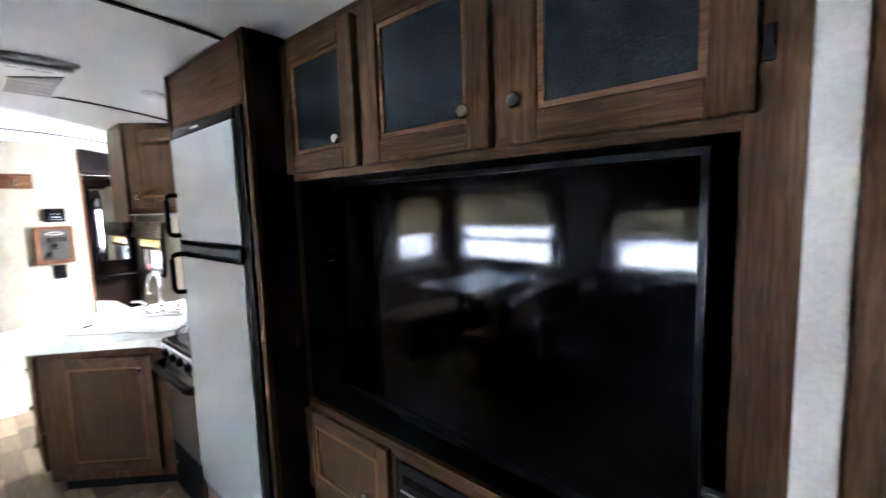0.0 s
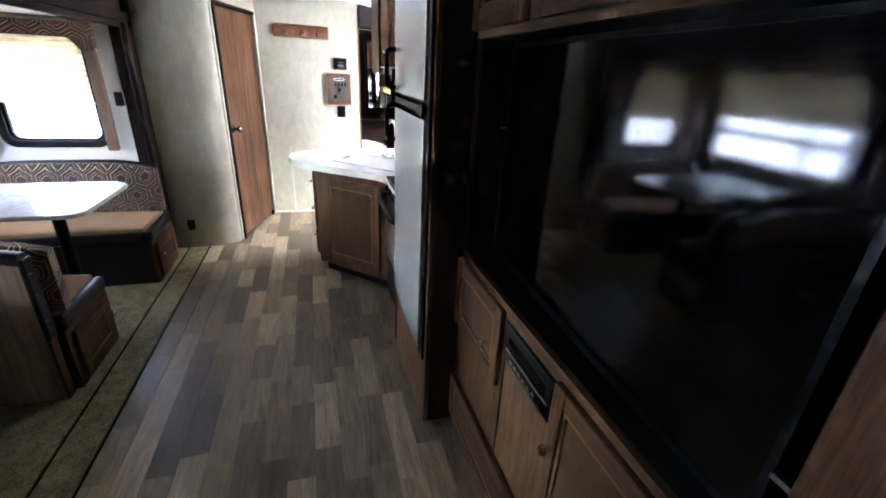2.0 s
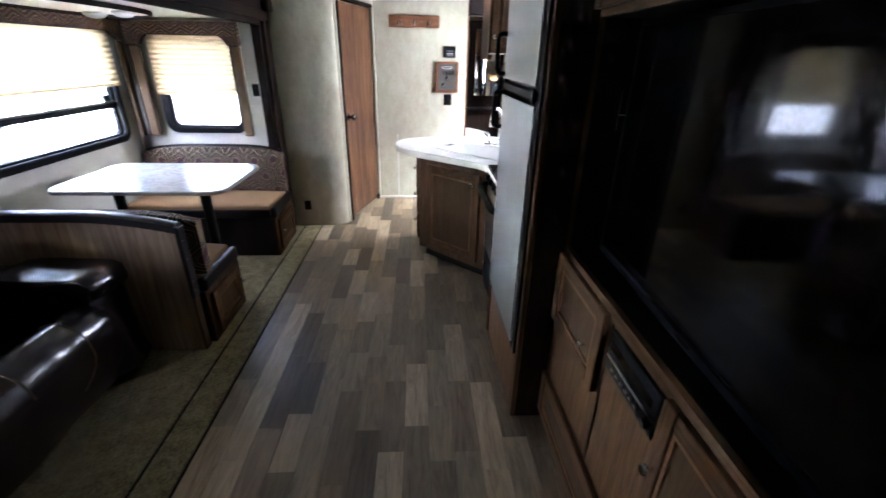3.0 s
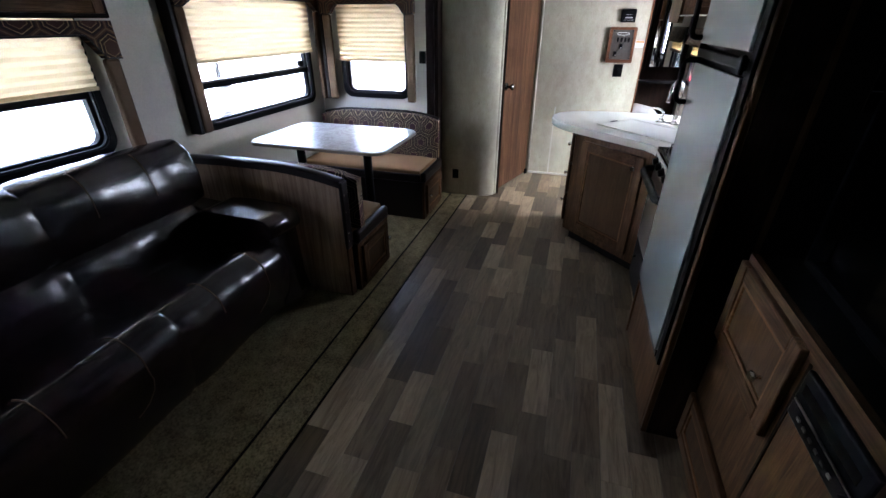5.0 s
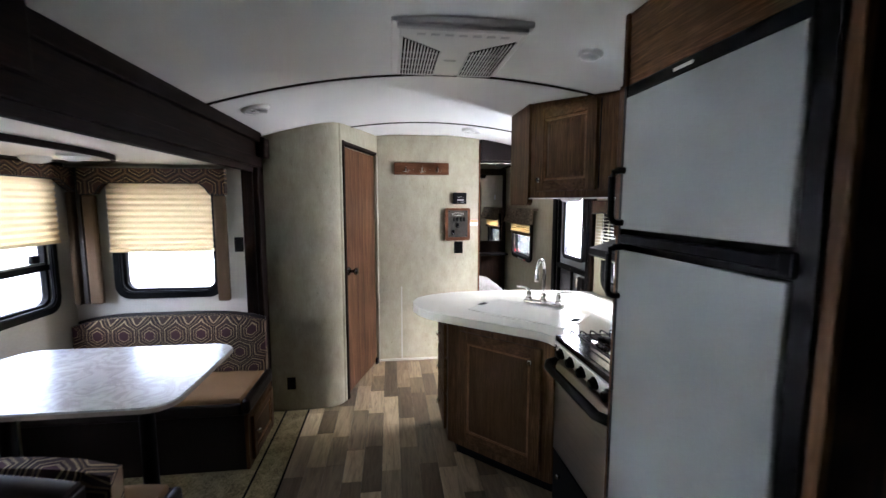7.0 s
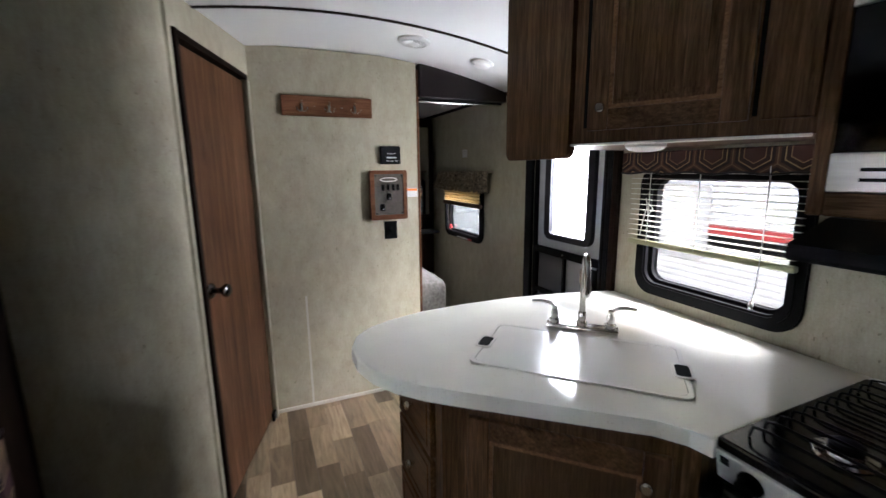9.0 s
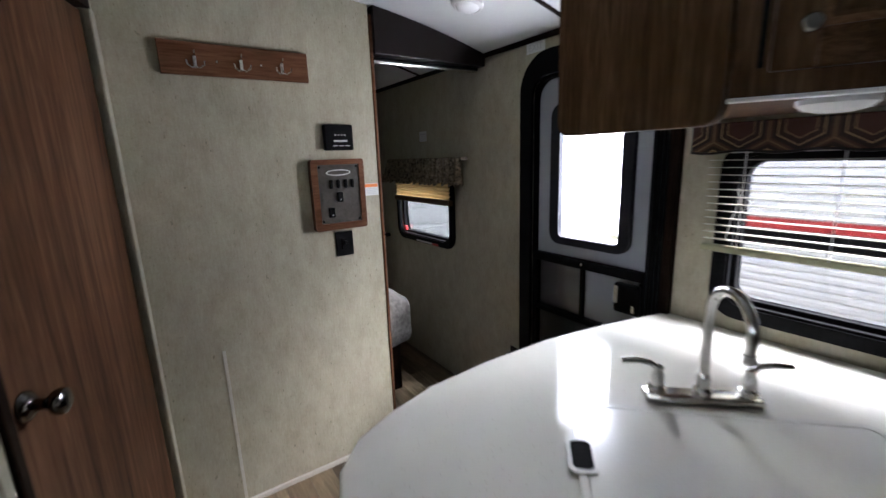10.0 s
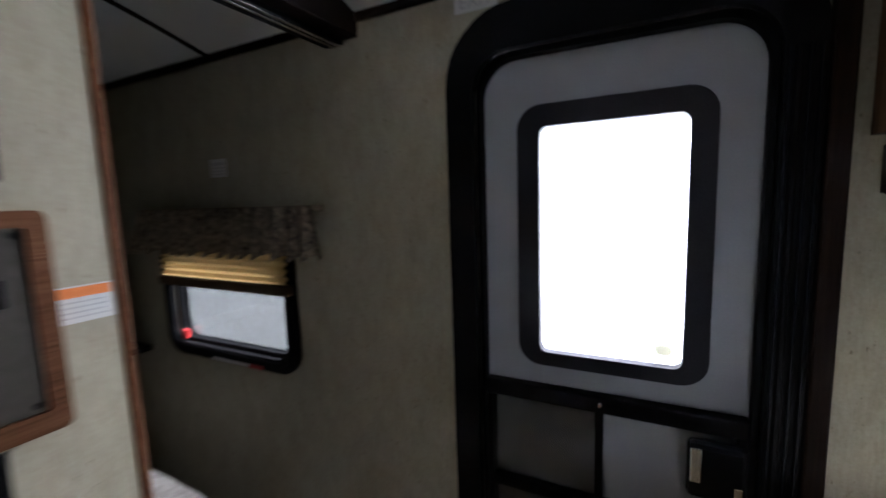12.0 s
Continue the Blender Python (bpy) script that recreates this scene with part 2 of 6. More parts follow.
# near-black; also stands for shade in door gaps, finger holes and the toe kick
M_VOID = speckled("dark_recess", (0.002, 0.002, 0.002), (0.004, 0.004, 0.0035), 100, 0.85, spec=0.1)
M_CLOTHDARK = speckled("charcoal_speaker_cloth", (0.006, 0.009, 0.0105), (0.03, 0.038, 0.043), 200, 0.95, relief=0.6, spec=0.06)
M_FRIDGE = speckled("grey_fridge_panel", (0.215, 0.232, 0.222), (0.245, 0.262, 0.252), 260, 0.2, 0.0, 0.015)
M_STEEL = speckled("stainless_steel", (0.5, 0.49, 0.46), (0.62, 0.61, 0.58), 90, 0.3, 1.0, 0.04, (0.05, 1, 1))
M_PANELSTEEL = speckled("pale_satin_steel", (0.5, 0.485, 0.44), (0.6, 0.585, 0.54), 120, 0.4, 0.35, 0.04, (0.05, 1, 1))
M_NICKEL = speckled("brushed_nickel", (0.62, 0.61, 0.57), (0.74, 0.72, 0.68), 200, 0.2, 1.0, 0.03)
M_DULLMETAL = speckled("dull_grey_metal", (0.11, 0.1, 0.085), (0.17, 0.16, 0.14), 60, 0.3, 0.5, 0.05)
M_FACEPLATE = speckled("dark_faceplate", (0.06, 0.055, 0.046), (0.1, 0.092, 0.08), 60, 0.3, 0.5, 0.05)
M_JAMB = speckled("beige_jamb_strip", (0.27, 0.245, 0.18), (0.34, 0.31, 0.235), 160, 0.5)
M_CHROME = speckled("chrome", (0.7, 0.7, 0.7), (0.78, 0.78, 0.78), 50, 0.12, 1.0, 0.0)
M_DARKCHROME = speckled("dark_polished_metal", (0.16, 0.15, 0.14), (0.22, 0.21, 0.2), 50, 0.14, 1.0, 0.0)
M_WHITE = speckled("white_plastic", (0.66, 0.66, 0.64), (0.74, 0.74, 0.72), 200, 0.4)
M_DOME = speckled("white_lamp_dome", (0.8, 0.8, 0.79), (0.86, 0.86, 0.85), 200, 0.35)
M_SINK = speckled("white_sink_cover", (0.73, 0.72, 0.655), (0.79, 0.78, 0.715), 200, 0.22, relief=0.03)
M_DOORGREY = speckled("pale_grey_door_panel", (0.31, 0.327, 0.36), (0.36, 0.377, 0.41), 300, 0.5)
M_CARPET = speckled("brown_carpet", (0.045, 0.035, 0.014), (0.33, 0.27, 0.145), 110, 0.95, relief=1.0, spec=0.05, coarse=14)
M_SUEDE = speckled("tan_suede_seat", (0.2, 0.112, 0.045), (0.31, 0.185, 0.082), 200, 0.9, relief=0.25, coarse=6)
M_DARKVINYL = speckled("dark_brown_vinyl", (0.006, 0.004, 0.004), (0.014, 0.009, 0.008), 200, 0.36, relief=0.2, spec=0.2)
M_STITCH = speckled("tan_stitching", (0.15, 0.1, 0.055), (0.23, 0.16, 0.095), 900, 0.8, relief=0.5)
M_LEATHER = leather_mat()
M_MARBLE = marble_mat()
M_EDGE = speckled("taupe_edge_band", (0.2, 0.16, 0.12), (0.28, 0.23, 0.18), 100, 0.45)
M_COUNTER = counter_mat()
M_SHADE = shade_mat("pleated_shade_cloth", (0.75, 0.6, 0.36), (0.83, 0.68, 0.42), 0.108)
M_AMBER = shade_mat("amber_shade_cloth", (0.64, 0.44, 0.18), (0.7, 0.5, 0.22), 0.25)
M_SLAT = shade_mat("blind_slat_plastic", (0.7, 0.69, 0.6), (0.76, 0.75, 0.66), 0.25)
M_GLASS = glass_mat("lightly_tinted_glass", (0.7, 0.72, 0.75))
M_TINT = glass_mat("smoke_tinted_glass", (0.48, 0.48, 0.48))
M_DARKTINT = glass_mat("dark_tinted_glass", (0.24, 0.25, 0.25))
M_SMOKE = glass_mat("smoked_acrylic", (0.68, 0.68, 0.68))
M_FROST = frosted_mat()
M_SCREEN = screen_mat()
M_PLANK = plank_vinyl("plank_vinyl")
M_PLANKFAR = plank_vinyl("plank_vinyl_far", True)
M_SEAM = speckled("vinyl_underlay", (0.05, 0.04, 0.03), (0.09, 0.07, 0.055), 100, 0.5)
M_MIRROR, _n, _l, _b = material("mirror_glass", 0.02, 1.0)
_b.inputs["Base Color"].default_value = (0.85, 0.86, 0.86, 1)
M_TV, _n, _l, _b = material("tv_screen", 0.07, 0.0, 0.33)
_b.inputs["Base Color"].default_value = (0.0012, 0.0012, 0.0016, 1)
M_BEZEL, _n, _l, _b = material("tv_bezel", 0.32, 0.0, 0.12)
_b.inputs["Base Color"].default_value = (0.003, 0.0042, 0.007, 1)
M_COOKTOP, _n, _l, _b = material("black_enamel", 0.12, 0.0, 0.5)
_b.inputs["Base Color"].default_value = (0.006, 0.006, 0.006, 1)
M_MARK = speckled("grey_lettering", (0.45, 0.45, 0.45), (0.55, 0.55, 0.55), 100, 0.6)
M_ORANGE = speckled("orange_label", (0.75, 0.2, 0.03), (0.85, 0.26, 0.05), 100, 0.5)
M_LABEL = speckled("white_label", (0.6, 0.6, 0.58), (0.7, 0.7, 0.68), 300, 0.55)
M_RED = speckled("red_plastic", (0.4, 0.02, 0.02), (0.55, 0.04, 0.04), 100, 0.45)
M_BEDDING = speckled("silver_bedspread", (0.12, 0.11, 0.1), (0.4, 0.38, 0.35), 45, 0.6, relief=0.4, coarse=8)
M_SIDING = speckled("white_ribbed_siding", (0.74, 0.75, 0.76), (0.82, 0.82, 0.83), 30, 0.35)
M_GROUND = speckled("gravel_lot", (0.2, 0.19, 0.18), (0.34, 0.33, 0.31), 60, 0.9, relief=0.6)
HEX = [(0.0, (0.065, 0.022, 0.03)), (0.36, (0.4, 0.3, 0.18)), (0.42, (0.03, 0.011, 0.011)), (0.55, (0.32, 0.235, 0.135)), (0.6, (0.045, 0.024, 0.018)), (0.8, (0.4, 0.31, 0.185)), (0.86, (0.02, 0.009, 0.008)), (0.97, (0.2, 0.14, 0.08))]
M_HEXYZ = hexes("hexagon_cloth", "yz", 0.148, HEX, lean="x")
VAL = [(0.0, (0.06, 0.02, 0.01)), (0.46, (0.26, 0.17, 0.085)), (0.5, (0.03, 0.011, 0.006)), (0.68, (0.34, 0.235, 0.12)), (0.73, (0.02, 0.008, 0.005)), (0.88, (0.075, 0.033, 0.016)), (0.97, (0.18, 0.11, 0.055))]
M_VALX = hexes("hexagon_valance_cloth", "xz", 0.142, VAL)
M_VALY = hexes("hexagon_valance_cloth_end", "yz", 0.15, VAL)
M_OLIVE = speckled("olive_rail", (0.3, 0.29, 0.17), (0.38, 0.37, 0.24), 200, 0.5)
M_PANELCLOTH = speckled("brown_window_side_cloth", (0.06, 0.034, 0.014), (0.105, 0.061, 0.027), 300, 0.85, relief=0.2)
M_LEAFCLOTH = speckled("mottled_ruffle_cloth", (0.004, 0.003, 0.0025), (0.4, 0.32, 0.22), 70, 0.85, relief=0.6, coarse=34)


# ---- mesh helpers ----
def part(name, bm, mat, parent=None, label="", smooth=False):
    """Links a bmesh, made in world metres, as one mesh object under parent."""
    me = bpy.data.meshes.new(name)
    bm.normal_update()
    bm.to_mesh(me)
    bm.free()
    me.materials.append(mat)
    if smooth:
        me.shade_smooth()
        me.set_sharp_from_angle(angle=radians(38))
    ob = new(name, me)
    if parent is not None:
        ob.parent = parent
        if parent.parent is None:
            ob.matrix_parent_inverse = Matrix.Translation(-parent.location)
    if label:
        ob["label"] = label
    return ob


def thing(name, loc, label, category, group="", kind=""):
    ob = new(name)
    ob.empty_display_size = 0.05
    ob.location = loc
    return tagged(ob, label, category, group, kind)


def solid(name, bm, mat, label, category="", kind="", group="", smooth=False):
    return tagged(part(name, bm, mat, None, "", smooth), label, category, group, kind)


def put(bm, verts, m):
    if m is not None:
        bmesh.ops.transform(bm, matrix=m, verts=verts)


def box(bm, x0, x1, y0, y1, z0, z1, bevel=0.0, m=None, seg=2):
    x0, x1 = min(x0, x1), max(x0, x1)
    y0, y1 = min(y0, y1), max(y0, y1)
    r = bmesh.ops.create_cube(bm, size=1.0)
    bmesh.ops.transform(bm, matrix=Matrix.Translation(((x0 + x1) / 2, (y0 + y1) / 2, (z0 + z1) / 2)) @ Matrix.Diagonal((x1 - x0, y1 - y0, z1 - z0, 1)), verts=r["verts"])
    vs = r["verts"]
    if bevel:
        es = list({e for v in vs for e in v.link_edges})
        o = bmesh.ops.bevel(bm, geom=es, offset=min(bevel, 0.45 * min(x1 - x0, y1 - y0, z1 - z0)), segments=seg, affect="EDGES", profile=0.5)
        vs = list({v for f in o["faces"] for v in f.verts} | {v for v in vs if v.is_valid})
        seen = set(vs)
        todo = list(vs)
        while todo:
            v = todo.pop()
            for e in v.link_edges:
                w = e.other_vert(v)
                if w not in seen:
                    seen.add(w)
                    todo.append(w)
        vs = list(seen)
    put(bm, vs, m)
    return bm


def boxbm(*a, **k):
    return box(bmesh.new(), *a, **k)


def prism(bm, outline, z0, z1, bevel=0.0, m=None):
    """An upright prism over an outline of (x, y), counter-clockwise; z values may differ by vertex on top through a function."""
    top = [bm.verts.new((x, y, z1(x, y) if callable(z1) else z1)) for x, y in outline]
    low = [bm.verts.new((x, y, z0(x, y) if callable(z0) else z0)) for x, y in outline]
    ft = bm.faces.new(top)
    bm.faces.new(low[::-1])
    k = len(outline)
    for i in range(k):
        bm.faces.new((low[i], low[(i + 1) % k], top[(i + 1) % k], top[i]))
    vs = top + low
    if bevel:
        es = [e for e in ft.edges]
        o = bmesh.ops.bevel(bm, geom=es, offset=bevel, segments=3, affect="EDGES", profile=0.5)
        vs = list({v for v in vs if v.is_valid} | {v for f in o["faces"] for v in f.verts})
    bmesh.ops.recalc_face_normals(bm, faces=bm.faces[:])
    put(bm, vs, m)
    return bm


def cyl(bm, a, b, r, n=16, r2=None):
    a, b = Vector(a), Vector(b)
    d = b - a
    o = bmesh.ops.create_cone(bm, cap_ends=True, segments=n, radius1=r, radius2=r if r2 is None else r2, depth=d.length)
    bmesh.ops.transform(bm, matrix=Matrix.Translation((a + b) / 2) @ d.to_track_quat("Z", "Y").to_matrix().to_4x4(), verts=o["verts"])
    return bm


def lathe(bm, base, axis, prof, n=20):
    """Turns a profile of (radius, height) round an axis through base."""
    q = Matrix.Translation(base) @ Vector(axis).to_track_quat("Z", "Y").to_matrix().to_4x4()
    rings = []
    for r, h in prof:
        rings.append([bm.verts.new(q @ Vector((r * math.cos(2 * math.pi * i / n), r * math.sin(2 * math.pi * i / n), h))) for i in range(n)])
    for p, s in zip(rings, rings[1:]):
        for i in range(n):
            bm.faces.new((p[i], p[(i + 1) % n], s[(i + 1) % n], s[i]))
    bm.faces.new(rings[0][::-1])
    bm.faces.new(rings[-1])
    return bm


def tube(bm, pts, r, n=10, closed=False):
    pts = [Vector(p) for p in pts]
    k = len(pts)
    rings = []
    up = Vector((0.13, 0.31, 0.94))
    for i, p in enumerate(pts):
        a = pts[i - 1] if (i > 0 or closed) else p
        b = pts[(i + 1) % k] if (i < k - 1 or closed) else p
        t = (b - a).normalized()
        s = t.cross(up).normalized()
        w = s.cross(t)
        rings.append([bm.verts.new(p + r * (math.cos(2 * math.pi * j / n) * s + math.sin(2 * math.pi * j / n) * w)) for j in range(n)])
    for i in range(k if closed else k - 1):
        p, s = rings[i], rings[(i + 1) % k]
        for j in range(n):
            bm.faces.new((p[j], p[(j + 1) % n], s[(j + 1) % n], s[j]))
    if not closed:
        bm.faces.new(rings[0][::-1])
        bm.faces.new(rings[-1])
    bmesh.ops.recalc_face_normals(bm, faces=bm.faces[:])
    return bm


def rrect(u0, u1, v0, v1, r, n=6):
    r = max(min(r, 0.499 * (u1 - u0), 0.499 * (v1 - v0)), 1e-4)
    out = []
    for cu, cv, a in ((u1 - r, v1 - r, 0), (u0 + r, v1 - r, 90), (u0 + r, v0 + r, 180), (u1 - r, v0 + r, 270)):
        for i in range(n + 1):
            t = radians(a + 90 * i / n)
            out.append((cu + r * math.cos(t), cv + r * math.sin(t)))
    return out


def ring(bm, outer, inner, w0, w1, m):
    """A frame between two outlines in the plane of a wall frame m (u along, v up, w into the room)."""
    a = [[bm.verts.new(m @ Vector((u, v, w))) for u, v in o] for o in (outer, inner) for w in (w0, w1)]
    k = len(outer)
    for i in range(k):
        j = (i + 1) % k
        bm.faces.new((a[1][i], a[1][j], a[3][j], a[3][i]))
        bm.faces.new((a[0][j], a[0][i], a[2][i], a[2][j]))
        bm.faces.new((a[0][i], a[0][j], a[1][j], a[1][i]))
        bm.faces.new((a[3][i], a[3][j], a[2][j], a[2][i]))
    bmesh.ops.recalc_face_normals(bm, faces=bm.faces[:])
    return bm


def plate(bm, outline, w0, w1, m):
    a = [[bm.verts.new(m @ Vector((u, v, w))) for u, v in outline] for w in (w0, w1)]
    k = len(outline)
    bm.faces.new(a[1])
    bm.faces.new(a[0][::-1])
    for i in range(k):
        bm.faces.new((a[0][i], a[0][(i + 1) % k], a[1][(i + 1) % k], a[1][i]))
    bmesh.ops.recalc_face_normals(bm, faces=bm.faces[:])
    return bm


def wallframe(origin, u, w):
    """Axes of a wall: u along it, z up, w into the room."""
    u, w = Vector(u).normalized(), Vector(w).normalized()
    m = Matrix.Identity(4)
    for i in range(3):
        m[i][0], m[i][1], m[i][2], m[i][3] = u[i], (0, 0, 1)[i], w[i], origin[i]
    return m


ENTRY = wallframe((0, 1.985, 0), (1, 0, 0), (0, -1, 0))       # u = x
OUTER = wallframe((0, -1.445, 0), (-1, 0, 0), (0, 1, 0))      # u = -x
ENDW = wallframe((-3.0, 0, 0), (0, 1, 0), (1, 0, 0))          # u = y
FARW = wallframe((-4.08, 0, 0), (0, 1, 0), (1, 0, 0))         # u = y
ENTF = wallframe((0, 1.40, 0), (1, 0, 0), (0, -1, 0))         # u = x
FRIF = wallframe((0, 1.26, 0), (1, 0, 0), (0, -1, 0))
S2 = 0.5 ** 0.5
ISLF = wallframe((-2.55, 0.845, 0), (S2, S2, 0), (S2, -S2, 0))
DRWF = wallframe((0, 0.845, 0), (1, 0, 0), (0, -1, 0))
BATH = wallframe((-3.29, 0.165, 0), (-0.959, 0.284, 0), (0.284, 0.959, 0))
OVHF = wallframe((-2.65, 1.36, 0), (0.53, 0.27, 0), (0.27, -0.53, 0))


def arch(y):
    """Height of the bowed ceiling across the trailer."""
    return 2.13 - 0.175 * ((y - 0.83) / 1.16) ** 2


def wall_with_holes(u0, u1, v0, v1, holes, thick, m, top=None):
    """A wall between u0..u1, v0..v1 with rectangular openings cut right through."""
    bm = bmesh.new()
    us = sorted({u0, u1, *[h for k in holes for h in k[:2]]})
    for a, b in zip(us, us[1:]):
        spans = sorted((k[2], k[3]) for k in holes if k[0] <= a + 1e-6 and k[1] >= b - 1e-6)
        z = v0
        for s, e in spans + [(v1, v1)]:
            if s - z > 1e-4:
                box(bm, a, b, z, s, -thick, 0, m=m)
            z = e
    bmesh.ops.remove_doubles(bm, verts=bm.verts[:], dist=1e-5)
    return bm

# ---- large structure ----
FX0, FX1 = -5.6, 2.2
solid("floor", boxbm(FX0, FX1, -0.4, 2.03, -0.08, -0.003), M_SEAM, "vinyl floor of the trailer, worn wood-plank print", "floor", "structure")
solid("carpet", boxbm(-3.185, 1.25, -1.5, -0.259, -0.08, 0.004, 0.004), M_CARPET, "brown carpet in the slide-out by the sofa", "carpet", "structure")
solid("carpet_strip", boxbm(-3.185, 1.25, -0.246, -0.1, -0.08, 0.004, 0.004), M_CARPET, "brown carpet strip along the plank floor", "carpet", "structure")

solid("carpet_joint", boxbm(-3.185, 1.25, -0.2585, -0.2465, -0.08, 0.0015), M_VOID, "dark joint between carpet and strip", "trim", "structure")
solid("floor_edge_joint", boxbm(-3.185, 1.25, -0.0995, -0.0885, -0.0025, 0.0005), M_VOID, "dark joint along the edge of the plank floor", "trim", "structure")

# entry-side wall with kitchen window, entry door and bedroom window
KW = (-2.86, -2.28, 0.945, 1.43)
BW = (-5.05, -4.4, 0.91, 1.33)
DW = (-3.72, -3.125, 0.02, 1.80)
solid("wall_entry", wall_with_holes(FX0, FX1, 0, 2.06, [KW, BW, DW], 0.05, ENTRY), M_WALL, "beige linen-textured wall with the entry door and kitchen window", "wall", "structure")
# slide-out walls
W1 = (1.60, 2.83, 0.9, 1.66)
W3 = (-0.8, 0.955, 0.93, 1.6)
W2 = (-1.17, -0.60, 0.935, 1.62)
solid("wall_slide_outer", wall_with_holes(-1.25, 3.04, -0.05, 1.78, [W1, W3], 0.05, OUTER), M_SLIDEWALL, "pale slide-out wall behind sofa and dinette", "wall", "structure")
solid("wall_slide_end", wall_with_holes(-1.443, -0.36, -0.05, 1.78, [W2], 0.035, ENDW), M_SLIDEWALL, "pale slide-out end wall with a small window", "wall", "structure")
solid("wall_slide_rear", boxbm(1.2, 1.25, -1.443, -0.36, -0.05, 1.78), M_SLIDEWALL, "pale slide-out rear wall", "wall", "structure")
solid("slide_ceiling", boxbm(-3.04, 1.25, -1.49, -0.36, 1.74, 1.79), M_SLIDECEIL, "cream ceiling of the slide-out", "ceiling", "structure")
solid("wall_rear", boxbm(FX1, FX1 + 0.05, -0.4, 2.03, -0.05, 2.2), M_WALL, "beige rear wall", "wall", "structure")
solid("wall_slide_side", boxbm(1.25, FX1, -0.41, -0.36, 0, 2.1), M_WALL, "beige side wall behind the slide-out", "wall", "structure")
solid("wall_bath_side", boxbm(FX0, -3.23, -0.41, -0.36, 0, 2.1), M_WALL, "beige outer wall of bath and bedroom", "wall", "structure")
solid("wall_bedroom_end", boxbm(FX0 - 0.05, FX0, -0.41, 2.035, -0.05, 2.2), M_WALL, "beige bedroom end wall", "wall", "structure")

# bowed ceiling
bm = bmesh.new()
ys = [-0.42 + i * 2.47 / 24 for i in range(25)]
prof = [(y, arch(y)) for y in ys]
rows_ = [[bm.verts.new((x, y, z + dz)) for y, z in prof] for x in (FX0, FX1 + 0.05) for dz in (0, 0.06)]
for i in range(24):
    bm.faces.new((rows_[0][i], rows_[0][i + 1], rows_[2][i + 1], rows_[2][i]))
    bm.faces.new((rows_[1][i + 1], rows_[1][i], rows_[3][i], rows_[3][i + 1]))
for k in (0, 24):
    bm.faces.new((rows_[0][k], rows_[1][k], rows_[3][k], rows_[2][k]))
bmesh.ops.recalc_face_normals(bm, faces=bm.faces[:])
solid("ceiling", bm, M_CEIL, "white bowed ceiling of the trailer", "ceiling", "structure", smooth=True)


def ceiling_strip(x, y0, y1):
    bm = bmesh.new()
    a = [y0 + (y1 - y0) * i / 20 for i in range(21)]
    r = [[bm.verts.new((x + dx, y, arch(y) + dz)) for y in a] for dx, dz in ((-0.011, 0.004), (-0.008, -0.006), (0.008, -0.006), (0.011, 0.004))]
    for p, q in zip(r, r[1:] + r[:1]):
        for i in range(20):
            bm.faces.new((p[i], p[i + 1], q[i + 1], q[i]))
    bmesh.ops.recalc_face_normals(bm, faces=bm.faces[:])
    solid("ceiling_trim", bm, M_DARKWOOD, "dark trim strip across the white ceiling", "trim", "structure", "ceiling trim strips")


for x in (-0.93, -2.27, -3.5):
    ceiling_strip(x, -0.33, 1.98)

# slide-out header and end posts
hdr = solid("slide_header", boxbm(-3.19, 1.25, -0.372, -0.345, 1.70, 2.02, 0.004), M_DARKWOOD, "dark walnut header over the slide-out opening", "trim", "structure")
part("moulding", boxbm(-3.10, 1.25, -0.3448, -0.318, 1.895, 1.96, 0.006), M_DARKWOOD, hdr)
part("moulding", boxbm(-3.10, 1.25, -0.3448, -0.326, 1.735, 1.80, 0.006), M_DARKWOOD, hdr)
solid("slide_header_cover", boxbm(-1.25, 1.25, -0.317, -0.285, 1.79, 1.955, 0.008), M_DARKWOOD, "dark walnut cover board on the header", "trim", "structure")
solid("slide_end_block", boxbm(-3.17, -3.06, -0.344, -0.29, 1.80, 1.93, 0.012), M_DARKWOOD, "dark walnut corner block under the header", "trim", "structure")
bm = bmesh.new()
box(bm, -2.999, -2.975, -0.42, -0.352, 0, 1.74, 0.004)
box(bm, -3.035, -2.985, -0.351, -0.318, 0, 1.73, 0.006)
solid("slide_post", bm, M_DARKWOODV, "dark walnut post at the slide-out corner", "trim", "structure")
solid("slide_return", boxbm(-3.19, -3.04, -0.40, -0.345, 0, 2.02), M_DARKWOODV, "dark walnut return board beside the dinette", "trim", "structure")
solid("slide_edge_trim", boxbm(-2.97, 1.2, -1.44, -1.425, 1.715, 1.738, 0.003), M_DARKWOOD, "thin dark trim where slide-out wall meets ceiling", "trim", "structure")

# bathroom wall with its rounded corner
arc = [(-3.19, -0.4), (-3.19, -0.04)]
for i in range(1, 9):
    a = radians(8 + 78 * i / 8)
    arc.append((-3.19 - 0.1 * (1 - math.cos(a)), -0.04 + 0.195 * math.sin(a)))
arc.append((-3.287, 0.163))
inn = [(-3.325, 0.125), (-3.30, 0.1), (-3.245, -0.04), (-3.245, -0.4)]
bm = bmesh.new()
prism(bm, arc + inn, 0, lambda x, y: arch(y) + 0.01)
solid("wall_bath_corner", bm, M_WALL, "beige linen-textured wall with a rounded corner", "wall", "structure", smooth=True)
BD0, BD1, BDH = 0.045, 0.765, 1.925
bm = bmesh.new()
box(bm, 0, BD0, 0, BDH + 0.03, -0.05, 0, m=BATH)
box(bm, BD1, 0.825, 0, BDH + 0.03, -0.05, 0, m=BATH)
box(bm, 0, 0.825, BDH + 0.03, 2.15, -0.05, 0, m=BATH)
